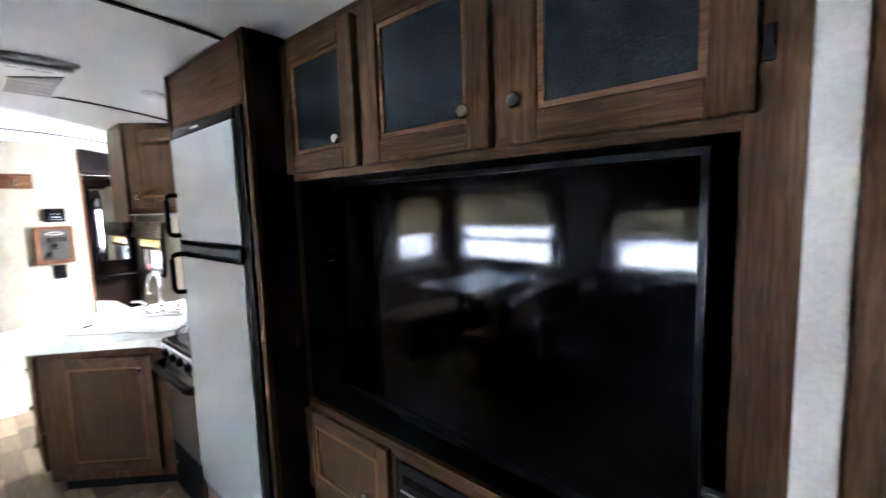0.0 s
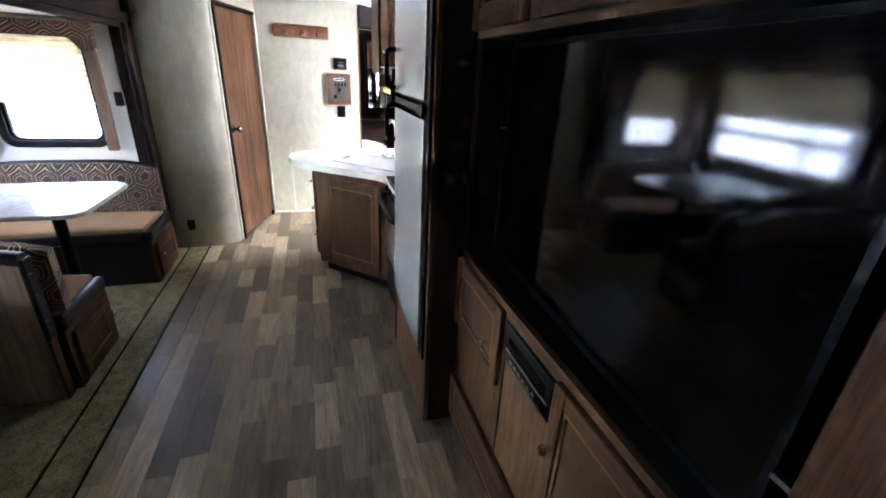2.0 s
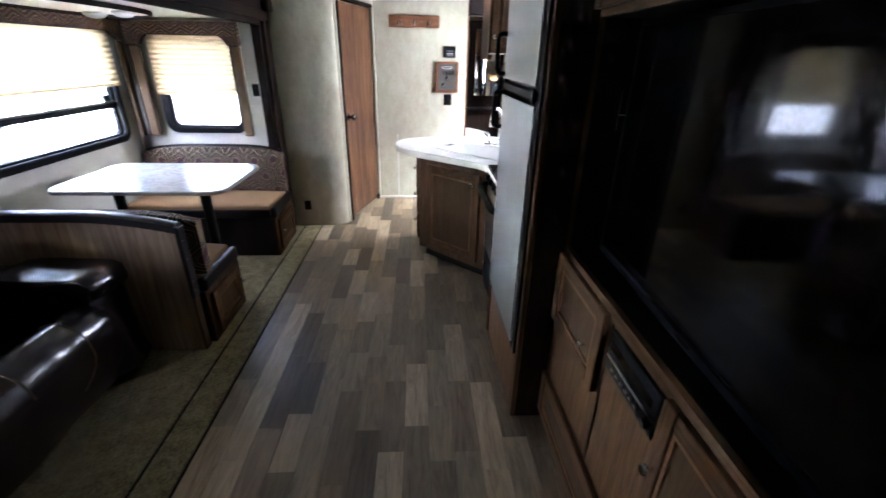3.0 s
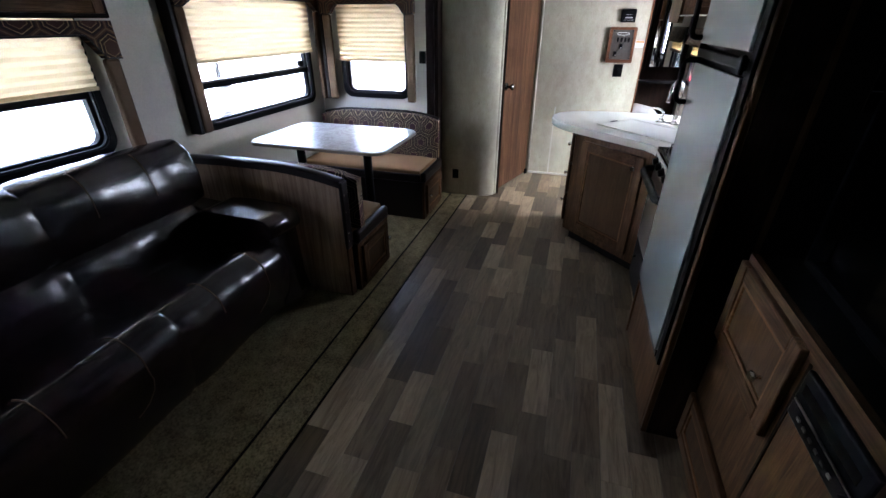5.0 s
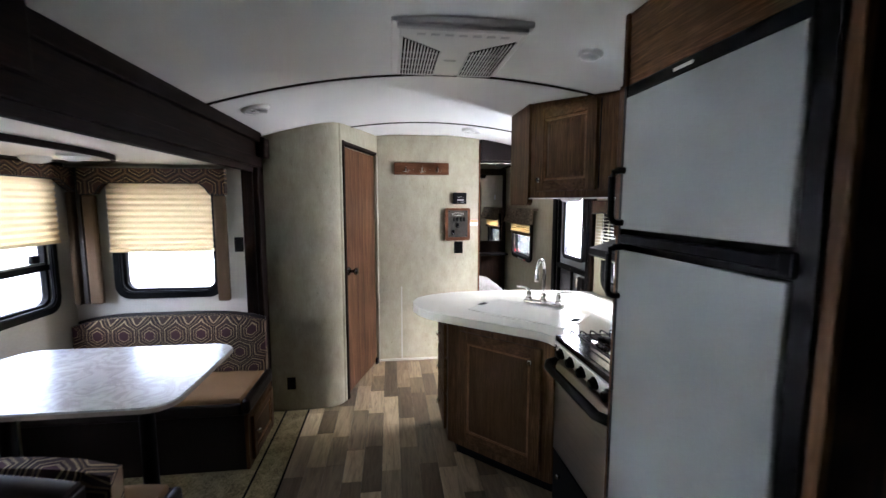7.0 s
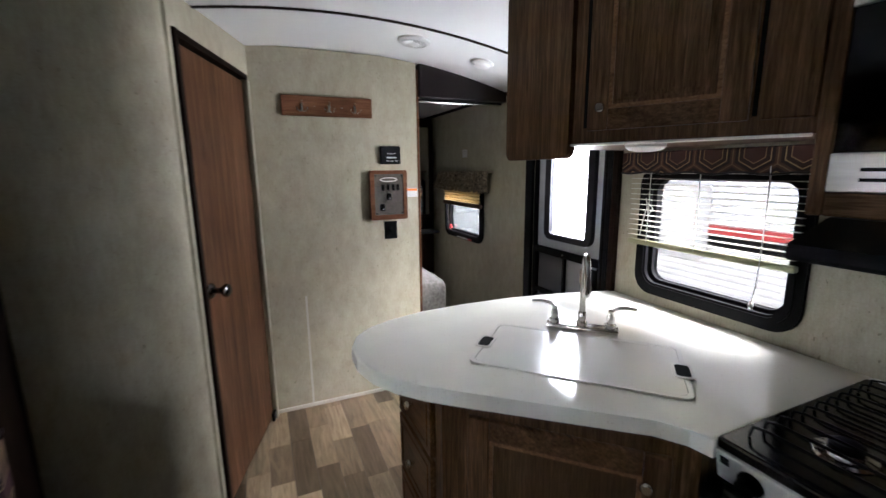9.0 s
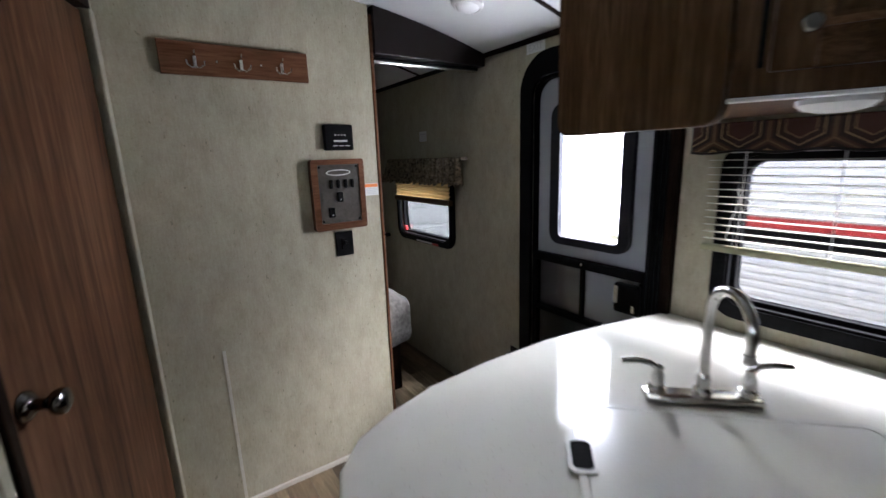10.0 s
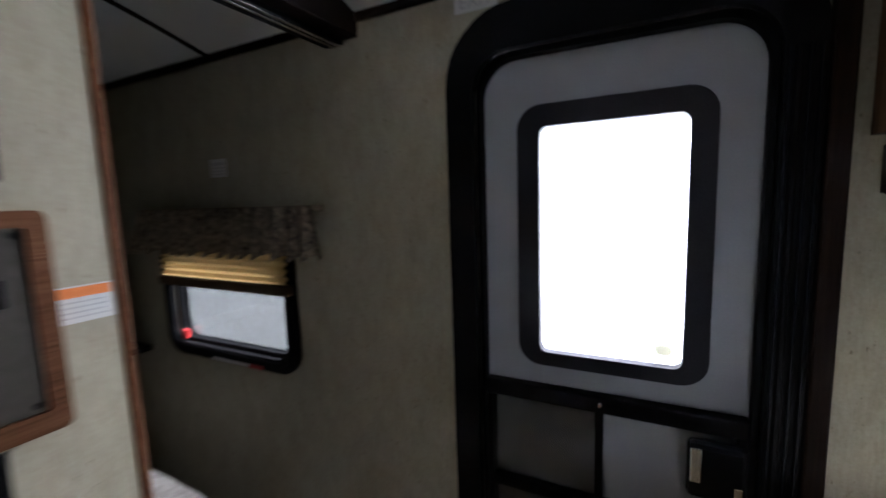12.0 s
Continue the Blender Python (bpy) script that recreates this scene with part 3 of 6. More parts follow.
solid("wall_bath", bm, M_WALL, "beige linen-textured bathroom wall", "wall", "structure")
bd = thing("door_1", BATH @ Vector((0.4, 0, -0.01)), "closed russet wood-veneer bathroom door", "door", kind="structure")
part("door_leaf", boxbm(BD0 + 0.012, BD1 - 0.012, 0.03, BDH - 0.01, -0.035, -0.006, 0.003, m=BATH), M_DOORWOOD, bd)
bm = bmesh.new()
box(bm, BD0 - 0.018, BD0 + 0.008, 0, BDH + 0.03, -0.03, 0.012, 0.003, m=BATH)
box(bm, BD0 - 0.018, BD1 + 0.018, BDH, BDH + 0.028, -0.03, 0.0115, 0.003, m=BATH)
part("door_frame", bm, M_DARKWOODV, bd, "dark walnut door frame")
part("jamb_trim", boxbm(BD1, BD1 + 0.03, 0.0, BDH, -0.03, 0.016, 0.004, m=BATH), M_JAMB, bd, "beige jamb trim strip")
part("kick_plate", boxbm(BD1 - 0.05, BD1 - 0.002, 0.012, 0.065, -0.0055, 0.012, 0.004, m=BATH), M_BLACK, bd, "black corner stop at the foot of the door")
bm = bmesh.new()
hw = BATH.to_3x3() @ Vector((0, 0, 1))
lathe(bm, BATH @ Vector((0.115, 0.985, -0.006)), hw, [(0.033, 0), (0.032, 0.006), (0.024, 0.014), (0.013, 0.02), (0.011, 0.034), (0.015, 0.042), (0.024, 0.05), (0.028, 0.06), (0.026, 0.07), (0.016, 0.076), (0.004, 0.077)], 28)
part("door_knob", bm, M_DARKCHROME, bd, "dark polished door knob", smooth=True)

# far wall with the passage to the bedroom
solid("wall_far", boxbm(-4.125, -4.08, 0.37, 1.342, 0, 2.12), M_WALL, "beige linen-textured wall with coat hooks and controls", "wall", "structure")
solid("wall_end_trim", boxbm(-4.13, -4.074, 1.3425, 1.357, 0, 2.06, 0.003), M_RAILWOOD, "russet wood trim on the wall's edge", "trim", "structure")
solid("wall_seam", boxbm(-4.0798, -4.077, 0.606, 0.618, 0.0, 0.72), M_SLIDEWALL, "pale vertical seam strip low on the wall", "trim", "structure")
solid("baseboard", boxbm(-4.0798, -4.068, 0.40, 1.342, 0, 0.022, 0.003), M_SLIDEWALL, "thin pale baseboard strip", "baseboard", "structure")
bm = bmesh.new()
box(bm, -4.15, -4.06, 1.357, 1.98, 1.90, 2.12, 0.004)
solid("beam", bm, M_DARKVINYL, "dark ceiling beam over the bedroom passage", "beam", "structure")
trk = solid("curtain_track", boxbm(-4.168, -4.106, 1.36, 1.97, 1.886, 1.899, 0.002), M_BLACK, "black curtain track with two metal rails under the beam", "track", "structure")
for x in (-4.136, -4.118):
    part("rail", boxbm(x, x + 0.009, 1.361, 1.965, 1.879, 1.8858, 0.002), M_NICKEL, trk, "metal rail")
solid("wall_top_trim", boxbm(-5.6, -3.2, 1.967, 1.984, 1.94, 1.985, 0.004), M_DARKWOOD, "dark trim where wall meets ceiling", "trim", "structure")
ceiling_strip(-4.69, 0.3, 1.966)


# ---- windows ----
def rv_window(name, m, hole, label, bars=(), grow=0.035, glass=M_GLASS):
    """A black-framed trailer window with rounded corners set in its opening."""
    u0, u1, v0, v1 = hole
    g = grow
    loc = m @ Vector(((u0 + u1) / 2, v0 - g, 0))
    win = thing(name, loc, label, "window", kind="structure")
    out = rrect(u0 - g, u1 + g, v0 - g, v1 + g, 0.085)
    inn = rrect(u0 + 0.012, u1 - 0.012, v0 + 0.012, v1 - 0.012, 0.06)
    fr = part("window_frame", ring(bmesh.new(), out, inn, 0.001, 0.018, m), M_BLACKMETAL, win, smooth=True)
    lip = ring(bmesh.new(), rrect(u0 - 0.012, u1 + 0.012, v0 - 0.012, v1 + 0.012, 0.07), rrect(u0 + 0.004, u1 - 0.004, v0 + 0.004, v1 - 0.004, 0.064), 0.0182, 0.024, m)
    part("inner_bead", lip, M_BLACKMETAL, fr, smooth=True)
    part("sash", ring(bmesh.new(), rrect(u0 + 0.001, u1 - 0.001, v0 + 0.001, v1 - 0.001, 0.06), rrect(u0 + 0.024, u1 - 0.024, v0 + 0.024, v1 - 0.024, 0.05), -0.045, -0.012, m), M_BLACKMETAL, win)
    pane = part("pane", plate(bmesh.new(), rrect(u0 + 0.015, u1 - 0.015, v0 + 0.015, v1 - 0.015, 0.05), -0.032, -0.028, m), glass, win)
    pane.visible_shadow = False
    for a, b, c, d in bars:
        part("glazing_bar", boxbm(a, b, c, d, -0.04, -0.006, 0.003, m=m), M_BLACKMETAL, win)
    return win


def pleated(name, m, u0, u1, v0, v1, w, label, pleat=0.036, cloth=M_SHADE):
    """A shade of zigzag cloth with a bottom rail."""
    th = thing(name, m @ Vector(((u0 + u1) / 2, v0, w)), label, "window shade", "pleated window shades")
    k = max(4, round((v1 - v0) / pleat))
    bm = bmesh.new()
    r = []
    for i in range(2 * k + 1):
        v = v0 + (v1 - v0) * i / (2 * k)
        d = 0.008 if i % 2 else -0.004
        r.append([bm.verts.new(m @ Vector((u, v, w + d))) for u in (u0, u1)])
    for p, q in zip(r, r[1:]):
        bm.faces.new((p[0], p[1], q[1], q[0]))
    part("pleats", bm, cloth, th)
    part("bottom_rail", boxbm(u0 - 0.003, u1 + 0.003, v0 - 0.016, v0 + 0.002, w - 0.011, w + 0.011, 0.004, m=m), cloth, th, "bottom rail")
    return th


def valance(name, m, u0, u1, vtop, drop, low, legs, w, cloth, label, legbot, legw=0.075):
    """A boxed valance with shaped lower edge and two padded side legs."""
    th = thing(name, m @ Vector(((u0 + u1) / 2, vtop, w)), label, "window valance", "boxed window valances")
    pts = [(u0, vtop - low), (u0, vtop), (u1, vtop), (u1, vtop - low)]
    n = 28
    edge = []
    for i in range(n + 1):
        t = i / n
        e = min(t, 1 - t) * (u1 - u0)
        s = 1 if e < 0.08 else max(0.0, 1 - (e - 0.08) / 0.06)
        s = s * s * (3 - 2 * s)
        edge.append((u1 + (u0 - u1) * t, vtop - drop - (low - drop) * s))
    bm = plate(bmesh.new(), [(u0, vtop), *edge[::-1], (u1, vtop)][::-1], w, w + 0.045, m)
    part("valance_board", bm, cloth, th)
    part("cord", tube(bmesh.new(), [m @ Vector((u, v, w + 0.046)) for u, v in edge], 0.004, 6), M_DARKVINYL, th, "dark welt cord")
    for a in legs:
        part("side_leg", boxbm(a, a + legw, legbot, vtop - low - 0.001, w, w + 0.036, 0.014, m=m), M_PANELCLOTH, th, "padded brown cloth side leg")
    # the valance's shadowed side face, darkened by its material
    part("return", boxbm(u0 - 0.028, u0 - 0.001, legbot, vtop, 0.001, w + 0.03, 0.004, m=m), M_DARKVINYL, th, "side return board, its shadow put into dark vinyl")
    return th


rv_window("window_1", OUTER, W1, "black-framed dinette window with rounded corners", [(1.6, 2.83, 1.115, 1.15)])
win1 = bpy.data.objects["window_1"]
# grey strip stands for the highlight along the black bar
part("bar_highlight", boxbm(1.622, 2.808, 1.1502, 1.162, -0.036, -0.012, 0.002, m=OUTER), M_DULLMETAL, win1, "grey strip painted as the highlight along the bar")
part("slider_latch", boxbm(2.72, 2.775, 1.163, 1.21, -0.034, -0.008, 0.006, m=OUTER), M_BLACK, win1, "black slider latch")
pleated("pleated_shade", OUTER, 1.59, 2.86, 1.285, 1.69, 0.036, "cream pleated shade half lowered over the dinette window")
valance("valance", OUTER, 1.49, 2.985, 1.712, 0.075, 0.14, (1.492, 2.905), 0.05, M_VALX, "brown hexagon-patterned boxed valance over the dinette window", 0.88)
rv_window("window_2", ENDW, W2, "small black-framed window at the dinette end")
pleated("pleated_shade", ENDW, -1.2, -0.6, 1.215, 1.64, 0.036, "cream pleated shade half lowered over the end window")
valance("valance", ENDW, -1.315, -0.495, 1.712, 0.09, 0.16, (-1.313, -0.575), 0.05, M_VALY, "brown hexagon-patterned boxed valance over the end window", 0.885)
rv_window("window_3", OUTER, W3, "black-framed window behind the sofa", [(-0.8, 0.955, 1.165, 1.2)])
pleated("pleated_shade", OUTER, -0.82, 0.97, 1.22, 1.62, 0.036, "cream pleated shade half lowered behind the sofa")
valance("valance", OUTER, -0.93, 1.1, 1.50, 0.06, 0.16, (-0.928, 1.02), 0.05, M_VALX, "brown hexagon-patterned boxed valance over the sofa window", 0.86)

rv_window("window_4", ENTRY, KW, "black-framed kitchen window with rounded corners", grow=0.04, glass=M_TINT)
rv_window("window_5", ENTRY, BW, "small black-framed bedroom window", glass=M_DARKTINT)

# kitchen valance and slatted blind
kv = thing("valance", (-2.6, 1.96, 1.436), "brown hexagon-patterned valance over the kitchen window", "window valance", "boxed window valances")
part("valance_board", boxbm(-2.975, -2.19, 1.925, 1.983, 1.436, 1.524, 0.006), M_VALX, kv)
part("welt_cord", tube(bmesh.new(), [(-2.975 + 0.785 * i / 24, 1.924, 1.437 - 0.004 * math.sin(i * 1.1)) for i in range(25)], 0.004, 6), M_DARKVINYL, kv, "dark welt cord")
for x in (-2.978, -2.1885):
    part("return", boxbm(x, x + 0.0025, 1.93, 1.982, 1.44, 1.52), M_DARKVINYL, kv)
bl = thing("slatted_blind", (-2.59, 1.945, 1.13), "cream slatted blind half lowered over the kitchen window", "window blind")
tilt = pose(0, 0, 0, -2, 0, 0)
for i in range(13):
    z = 1.165 + i * 0.0225
    part("slat", boxbm(-0.33, 0.33, -0.0125, 0.0125, -0.0008, 0.0008, m=Matrix.Translation((-2.59, 1.945, z)) @ tilt), M_SLAT, bl)
part("bottom_rail", boxbm(-2.925, -2.258, 1.93, 1.958, 1.125, 1.146, 0.005), M_OLIVE, bl, "olive bottom rail")
part("head_rail", boxbm(-2.925, -2.258, 1.93, 1.965, 1.46, 1.49, 0.004), M_WHITE, bl)
for x in (-2.82, -2.60, -2.36):
    part("ladder_cord", tube(bmesh.new(), [(x, 1.931, 1.14), (x, 1.931, 1.47)], 0.0016, 5), M_WHITE, bl)
part("pull_cord", tube(bmesh.new(), [(-2.36, 1.925, 1.46), (-2.355, 1.925, 1.2), (-2.362, 1.927, 1.05), (-2.37, 1.93, 1.0)], 0.0015, 5), M_WHITE, bl)
part("cord_knot", tube(bmesh.new(), [(-2.83, 1.925, 1.33), (-2.81, 1.92, 1.26), (-2.79, 1.922, 1.29), (-2.815, 1.92, 1.31), (-2.84, 1.925, 1.23), (-2.85, 1.925, 1.17)], 0.002, 5), M_WHITE, bl)
part("tassel", lathe(bmesh.new(), (-2.37, 1.93, 0.975), (0, 0, 1), [(0.007, 0), (0.009, 0.012), (0.004, 0.03)], 8), M_WHITE, bl)

# bedroom shade and ruffle
pleated("pleated_shade", ENTRY, -5.04, -4.37, 1.19, 1.31, 0.036, "amber pleated shade over the bedroom window", 0.022, M_AMBER)
part("hem", boxbm(-5.05, -4.36, 1.158, 1.192, 0.018, 0.052, 0.006, m=ENTRY), M_PANELCLOTH, bpy.data.objects["pleated_shade.003"], "brown hem rail")
win5 = bpy.data.objects["window_5"]
part("latch_strip", boxbm(-4.8, -4.6, 0.882, 0.892, 0.0245, 0.029, 0.002, m=ENTRY), M_WHITE, win5, "pale latch strip")
part("release_tab", boxbm(-4.598, -4.53, 0.88, 0.894, 0.0245, 0.031, 0.003, m=ENTRY), M_RED, win5, "red release tab")
part("release_tab", boxbm(-5.02, -4.985, 0.93, 0.965, -0.012, 0.004, 0.003, m=ENTRY), M_RED, win5, "red release tab")
rf = thing("ruffle_valance", (-4.7, 1.95, 1.3), "gathered mottled brown cloth valance over the bedroom window", "window valance")
bm = bmesh.new()
n = 150
g = []
for j in range(7):
    v = 1.445 - 0.155 * j / 6
    row = []
    for i in range(n + 1):
        u = -5.12 + 0.89 * i / n
        a = 0.006 + 0.022 * j / 6
        w = 0.055 + a * math.sin(i * 0.62 + 1.6 * math.sin(i * 0.13)) + 0.024 * j / 6
        row.append((u + 0.012 * j * (u + 4.67), v - 0.009 * math.sin(i * 0.62 + 1.6 * math.sin(i * 0.13) + 0.8) * (j == 6), w))
    g.append(row)
for off in (0.0, -0.004):
    vr = [[bm.verts.new(ENTRY @ Vector((u, v, w + off))) for u, v, w in row] for row in g]
    for a, b in zip(vr, vr[1:]):
        for i in range(n):
            bm.faces.new((a[i], a[i + 1], b[i + 1], b[i]))
part("ruffle", bm, M_LEAFCLOTH, rf, smooth=True)
part("rod", boxbm(-5.12, -4.23, 1.43, 1.448, 0.0, 0.05, m=ENTRY), M_LEAFCLOTH, rf)

# ---- entry door ----
ed = thing("door_2", (-3.42, 1.985, 0.0), "closed trailer entry door with frosted window and inner screen door", "door", kind="structure")


def door_arch(u0, u1, v0, v1, r, n=8):
    """Outline with two rounded upper corners."""
    out = [(u0, v0), (u1, v0)]
    for cu, a in ((u1 - r, 0), (u0 + r, 90)):
        for i in range(n + 1):
            t = radians(a + 90 * i / n)
            out.append((cu + r * math.cos(t), v1 - r + r * math.sin(t)))
    return out


fo = door_arch(-3.79, -3.062, 0.0, 1.893, 0.17)
fi = door_arch(-3.722, -3.123, 0.02, 1.79, 0.09)
part("door_frame", ring(bmesh.new(), fo, fi, 0.001, 0.022, ENTRY), M_BLACKMETAL, ed, "black moulded door frame", smooth=True)
part("frame_liner", ring(bmesh.new(), door_arch(-3.7222, -3.1228, 0.0198, 1.7902, 0.09), door_arch(-3.708, -3.137, 0.03, 1.775, 0.085), -0.05, 0.0, ENTRY), M_BLACKMETAL, ed)
leaf_o = door_arch(-3.708, -3.137, 0.03, 1.775, 0.085)
hole = [(-3.575, 1.065), (-3.253, 1.065), (-3.253, 1.62), (-3.575, 1.62)]
bm = bmesh.new()
for a, b, c, d in ((-3.72, -3.575, 0.03, 1.79), (-3.253, -3.125, 0.03, 1.79), (-3.575, -3.253, 0.03, 1.065), (-3.575, -3.253, 1.62, 1.79)):
    box(bm, a, b, c, d, -0.048, -0.028, m=ENTRY)
leaf = part("door_leaf", bm, M_DOORGREY, ed, "pale grey moulded door leaf")
part("window_surround", ring(bmesh.new(), rrect(-3.618, -3.213, 1.04, 1.662, 0.055), rrect(-3.566, -3.261, 1.074, 1.612, 0.02), -0.0278, -0.002, ENTRY), M_SURROUND, ed, "dark grey padded window surround", smooth=True)
gl = part("pane", boxbm(-3.574, -3.254, 1.066, 1.619, -0.04, -0.036, m=ENTRY), M_FROST, ed, "frosted glass pane")
gl.visible_shadow = False
part("pane_label", plate(bmesh.new(), rrect(-3.315, -3.28, 1.09, 1.115, 0.012), -0.0355, -0.0345, ENTRY), M_SLAT, ed, "white oval label")
part("middle_bar", boxbm(-3.706, -3.139, 0.945, 0.985, -0.027, 0.006, 0.004, m=ENTRY), M_BLACKMETAL, ed, "black screen-door bar")
part("lower_bar", boxbm(-3.706, -3.139, 0.69, 0.72, -0.024, 0.002, 0.004, m=ENTRY), M_BLACKMETAL, ed, "black screen-door bar")
part("upright_bar", boxbm(-3.437, -3.419, 0.7202, 0.9448, -0.022, -0.002, 0.003, m=ENTRY), M_BLACKMETAL, ed)
for u in (-3.706, -3.157):
    part("screen_rail", boxbm(u, u + 0.018, 0.03, 0.944, -0.026, 0.003, 0.003, m=ENTRY), M_BLACKMETAL, ed)
sc = part("screen_panel", boxbm(-3.688, -3.157, 0.04, 0.69, -0.012, -0.011, m=ENTRY), M_SCREEN, ed, "dark insect screen")
part("slide_channel", boxbm(-3.108, -3.098, 0.7, 1.7, 0.0225, 0.03, 0.002, m=ENTRY), M_BLACK, ed)
part("slider_pane", boxbm(-3.687, -3.438, 0.7205, 0.944, -0.02, -0.016, m=ENTRY), M_SMOKE, ed, "smoked acrylic slider pane")
part("slider_pull", boxbm(-3.45, -3.405, 0.716, 0.73, -0.002, 0.01, 0.003, m=ENTRY), M_BLACK, ed)
part("bar_screw", lathe(bmesh.new(), ENTRY @ Vector((-3.425, 0.966, 0.006)), (0, -1, 0), [(0.006, 0), (0.004, 0.003)], 10), M_NICKEL, ed)
for u in (-3.118, -3.09, -3.074):
    part("jamb_rib", boxbm(u, u + 0.006, 0.03, 1.7, 0.0225, 0.0285, 0.002, m=ENTRY), M_BEZEL, ed, "blue-black jamb rib")
lt = part("latch", boxbm(-3.248, -3.14, 0.81, 0.935, -0.004, 0.03, 0.012, m=ENTRY), M_BLACK, ed, "black door latch")
part("paddle", boxbm(-3.243, -3.222, 0.85, 0.925, 0.0302, 0.036, 0.003, m=ENTRY), M_NICKEL, lt, "metal paddle")
part("lock_slot", boxbm(-3.165, -3.15, 0.825, 0.855, 0.0302, 0.034, 0.002, m=ENTRY), M_NICKEL, lt)
part("door_lever", boxbm(-3.215, -3.14, 0.755, 0.778, -0.004, 0.026, 0.008, m=ENTRY), M_BLACK, ed, "black lever below the latch")
part("door_lever_base", boxbm(-3.165, -3.138, 0.74, 0.80, -0.004, 0.034, 0.006, m=ENTRY), M_BLACK, ed)
solid("door_side_trim", boxbm(-3.06, -3.025, 1.955, 1.984, 0.0, 1.93, 0.004), M_DARKWOODV, "dark walnut strip beside the entry door", "trim", "structure")

# ---- daylight portals in the openings ----
for nm, m, h in (("window_1_daylight", OUTER, W1), ("window_2_daylight", ENDW, W2), ("window_3_daylight", OUTER, W3), ("window_4_daylight", ENTRY, KW), ("window_5_daylight", ENTRY, BW), ("door_daylight", ENTRY, (-3.57, -3.26, 1.07, 1.615))):
    li = bpy.data.lights.new(nm, "AREA")
    li.shape, li.size, li.size_y = "RECTANGLE", h[1] - h[0], h[3] - h[2]
    li.cycles.is_portal = True
    ob = new(nm, li)
    c = m @ Vector(((h[0] + h[1]) / 2, (h[2] + h[3]) / 2, -0.07))
    ob.matrix_world = look(c, c + m.to_3x3() @ Vector((0, 0, 1)))
# the sky's light in the frosted door window
dl = bpy.data.lights.new("door_sky", "AREA")
dl.shape, dl.size, dl.size_y, dl.energy, dl.color = "RECTANGLE", 0.3, 0.45, 0.25, (1.0, 0.995, 0.97)
new("door_sky", dl).matrix_world = look((-3.415, 2.045, 1.39), (-3.415, 1.0, 1.39))


# ---- cabinets ----
def knob(parent, m, u, v, w, r=0.0155):
    n = m.to_3x3() @ Vector((0, 0, 1))
    bm = lathe(bmesh.new(), m @ Vector((u, v, w)), n, [(0.006, 0), (0.006, 0.012), (r, 0.017), (r, 0.023), (r * 0.75, 0.028)], 14)
    return part("knob", bm, M_NICKEL, parent, "brushed nickel knob", smooth=True)


def panel_door(parent, m, u0, u1, v0, v1, w, centre, kn=None, stile=0.058, thick=0.02, name="door", raised=False):
    """A framed cabinet door: stiles, rails, sunk or raised centre panel."""
    if centre is M_WOODV and not raised:
        centre = M_PANELWOOD
    d = part(name, boxbm(u0, u0 + stile, v0, v1, w, w + thick, 0.004, m=m), M_WOODV, parent)
    part("stile", boxbm(u1 - stile, u1, v0, v1, w, w + thick, 0.004, m=m), M_WOODV, d)
    for a, b in ((v0, v0 + stile), (v1 - stile, v1)):
        part("rail", boxbm(u0 + stile + 0.0003, u1 - stile - 0.0003, a, b, w, w + thick - 0.0005, 0.004, m=m), M_WOODX, d)
    bead = [(u0 + stile - 0.001, v0 + stile - 0.001), (u1 - stile + 0.001, v0 + stile - 0.001), (u1 - stile + 0.001, v1 - stile + 0.001), (u0 + stile - 0.001, v1 - stile + 0.001)]
    inn = [(u0 + stile + 0.012, v0 + stile + 0.012), (u1 - stile - 0.012, v0 + stile + 0.012), (u1 - stile - 0.012, v1 - stile - 0.012), (u0 + stile + 0.012, v1 - stile - 0.012)]
    part("bead", ring(bmesh.new(), bead, inn, w + 0.002, w + 0.015, m), M_BEADWOOD, d)
    if raised:
        fu0, fu1, fv0, fv1 = u0 + stile + 0.02, u1 - stile - 0.02, v0 + stile + 0.02, v1 - stile - 0.02
        bm = bmesh.new()
        low = [bm.verts.new(m @ Vector((a, b, w + 0.0092))) for a, b in ((fu0, fv0), (fu1, fv0), (fu1, fv1), (fu0, fv1))]
        top = [bm.verts.new(m @ Vector((a, b, w + 0.018))) for a, b in ((fu0 + 0.022, fv0 + 0.022), (fu1 - 0.022, fv0 + 0.022), (fu1 - 0.022, fv1 - 0.022), (fu0 + 0.022, fv1 - 0.022))]
        bm.faces.new(top)
        for q in range(4):
            bm.faces.new((low[q], low[(q + 1) % 4], top[(q + 1) % 4], top[q]))
        bmesh.ops.recalc_face_normals(bm, faces=bm.faces[:])
        part("raised_field", bm, centre, d)
    part("centre_panel", boxbm(u0 + stile - 0.004, u1 - stile + 0.004, v0 + stile - 0.004, v1 - stile + 0.004, w + 0.001, w + 0.009, m=m), centre, d, "charcoal cloth panel" if centre is M_CLOTHDARK else "")
    if kn:
        knob(d, m, kn[0], kn[1], w + thick)
    return d


# entertainment cabinet
ec = thing("entertainment_cabinet", (-0.1, 1.7, 0.0), "walnut entertainment cabinet with a deep recess for the television", "cabinet")
EX0, EX1, OX0, OX1 = -0.776, 0.551, -0.762, 0.477
for a, b in ((EX0, OX0), (OX1, EX1)):
    part("face_stile", boxbm(a, b, 0.0, 2.15, -0.02, 0, m=ENTF), M_WOODV, ec)
for a, b in ((1.631, 1.672), (2.05, 2.15), (0.825, 0.866)):
    part("face_rail", boxbm(OX0, OX1, a, b, -0.02, 0.0, m=ENTF), M_WOODX, ec)
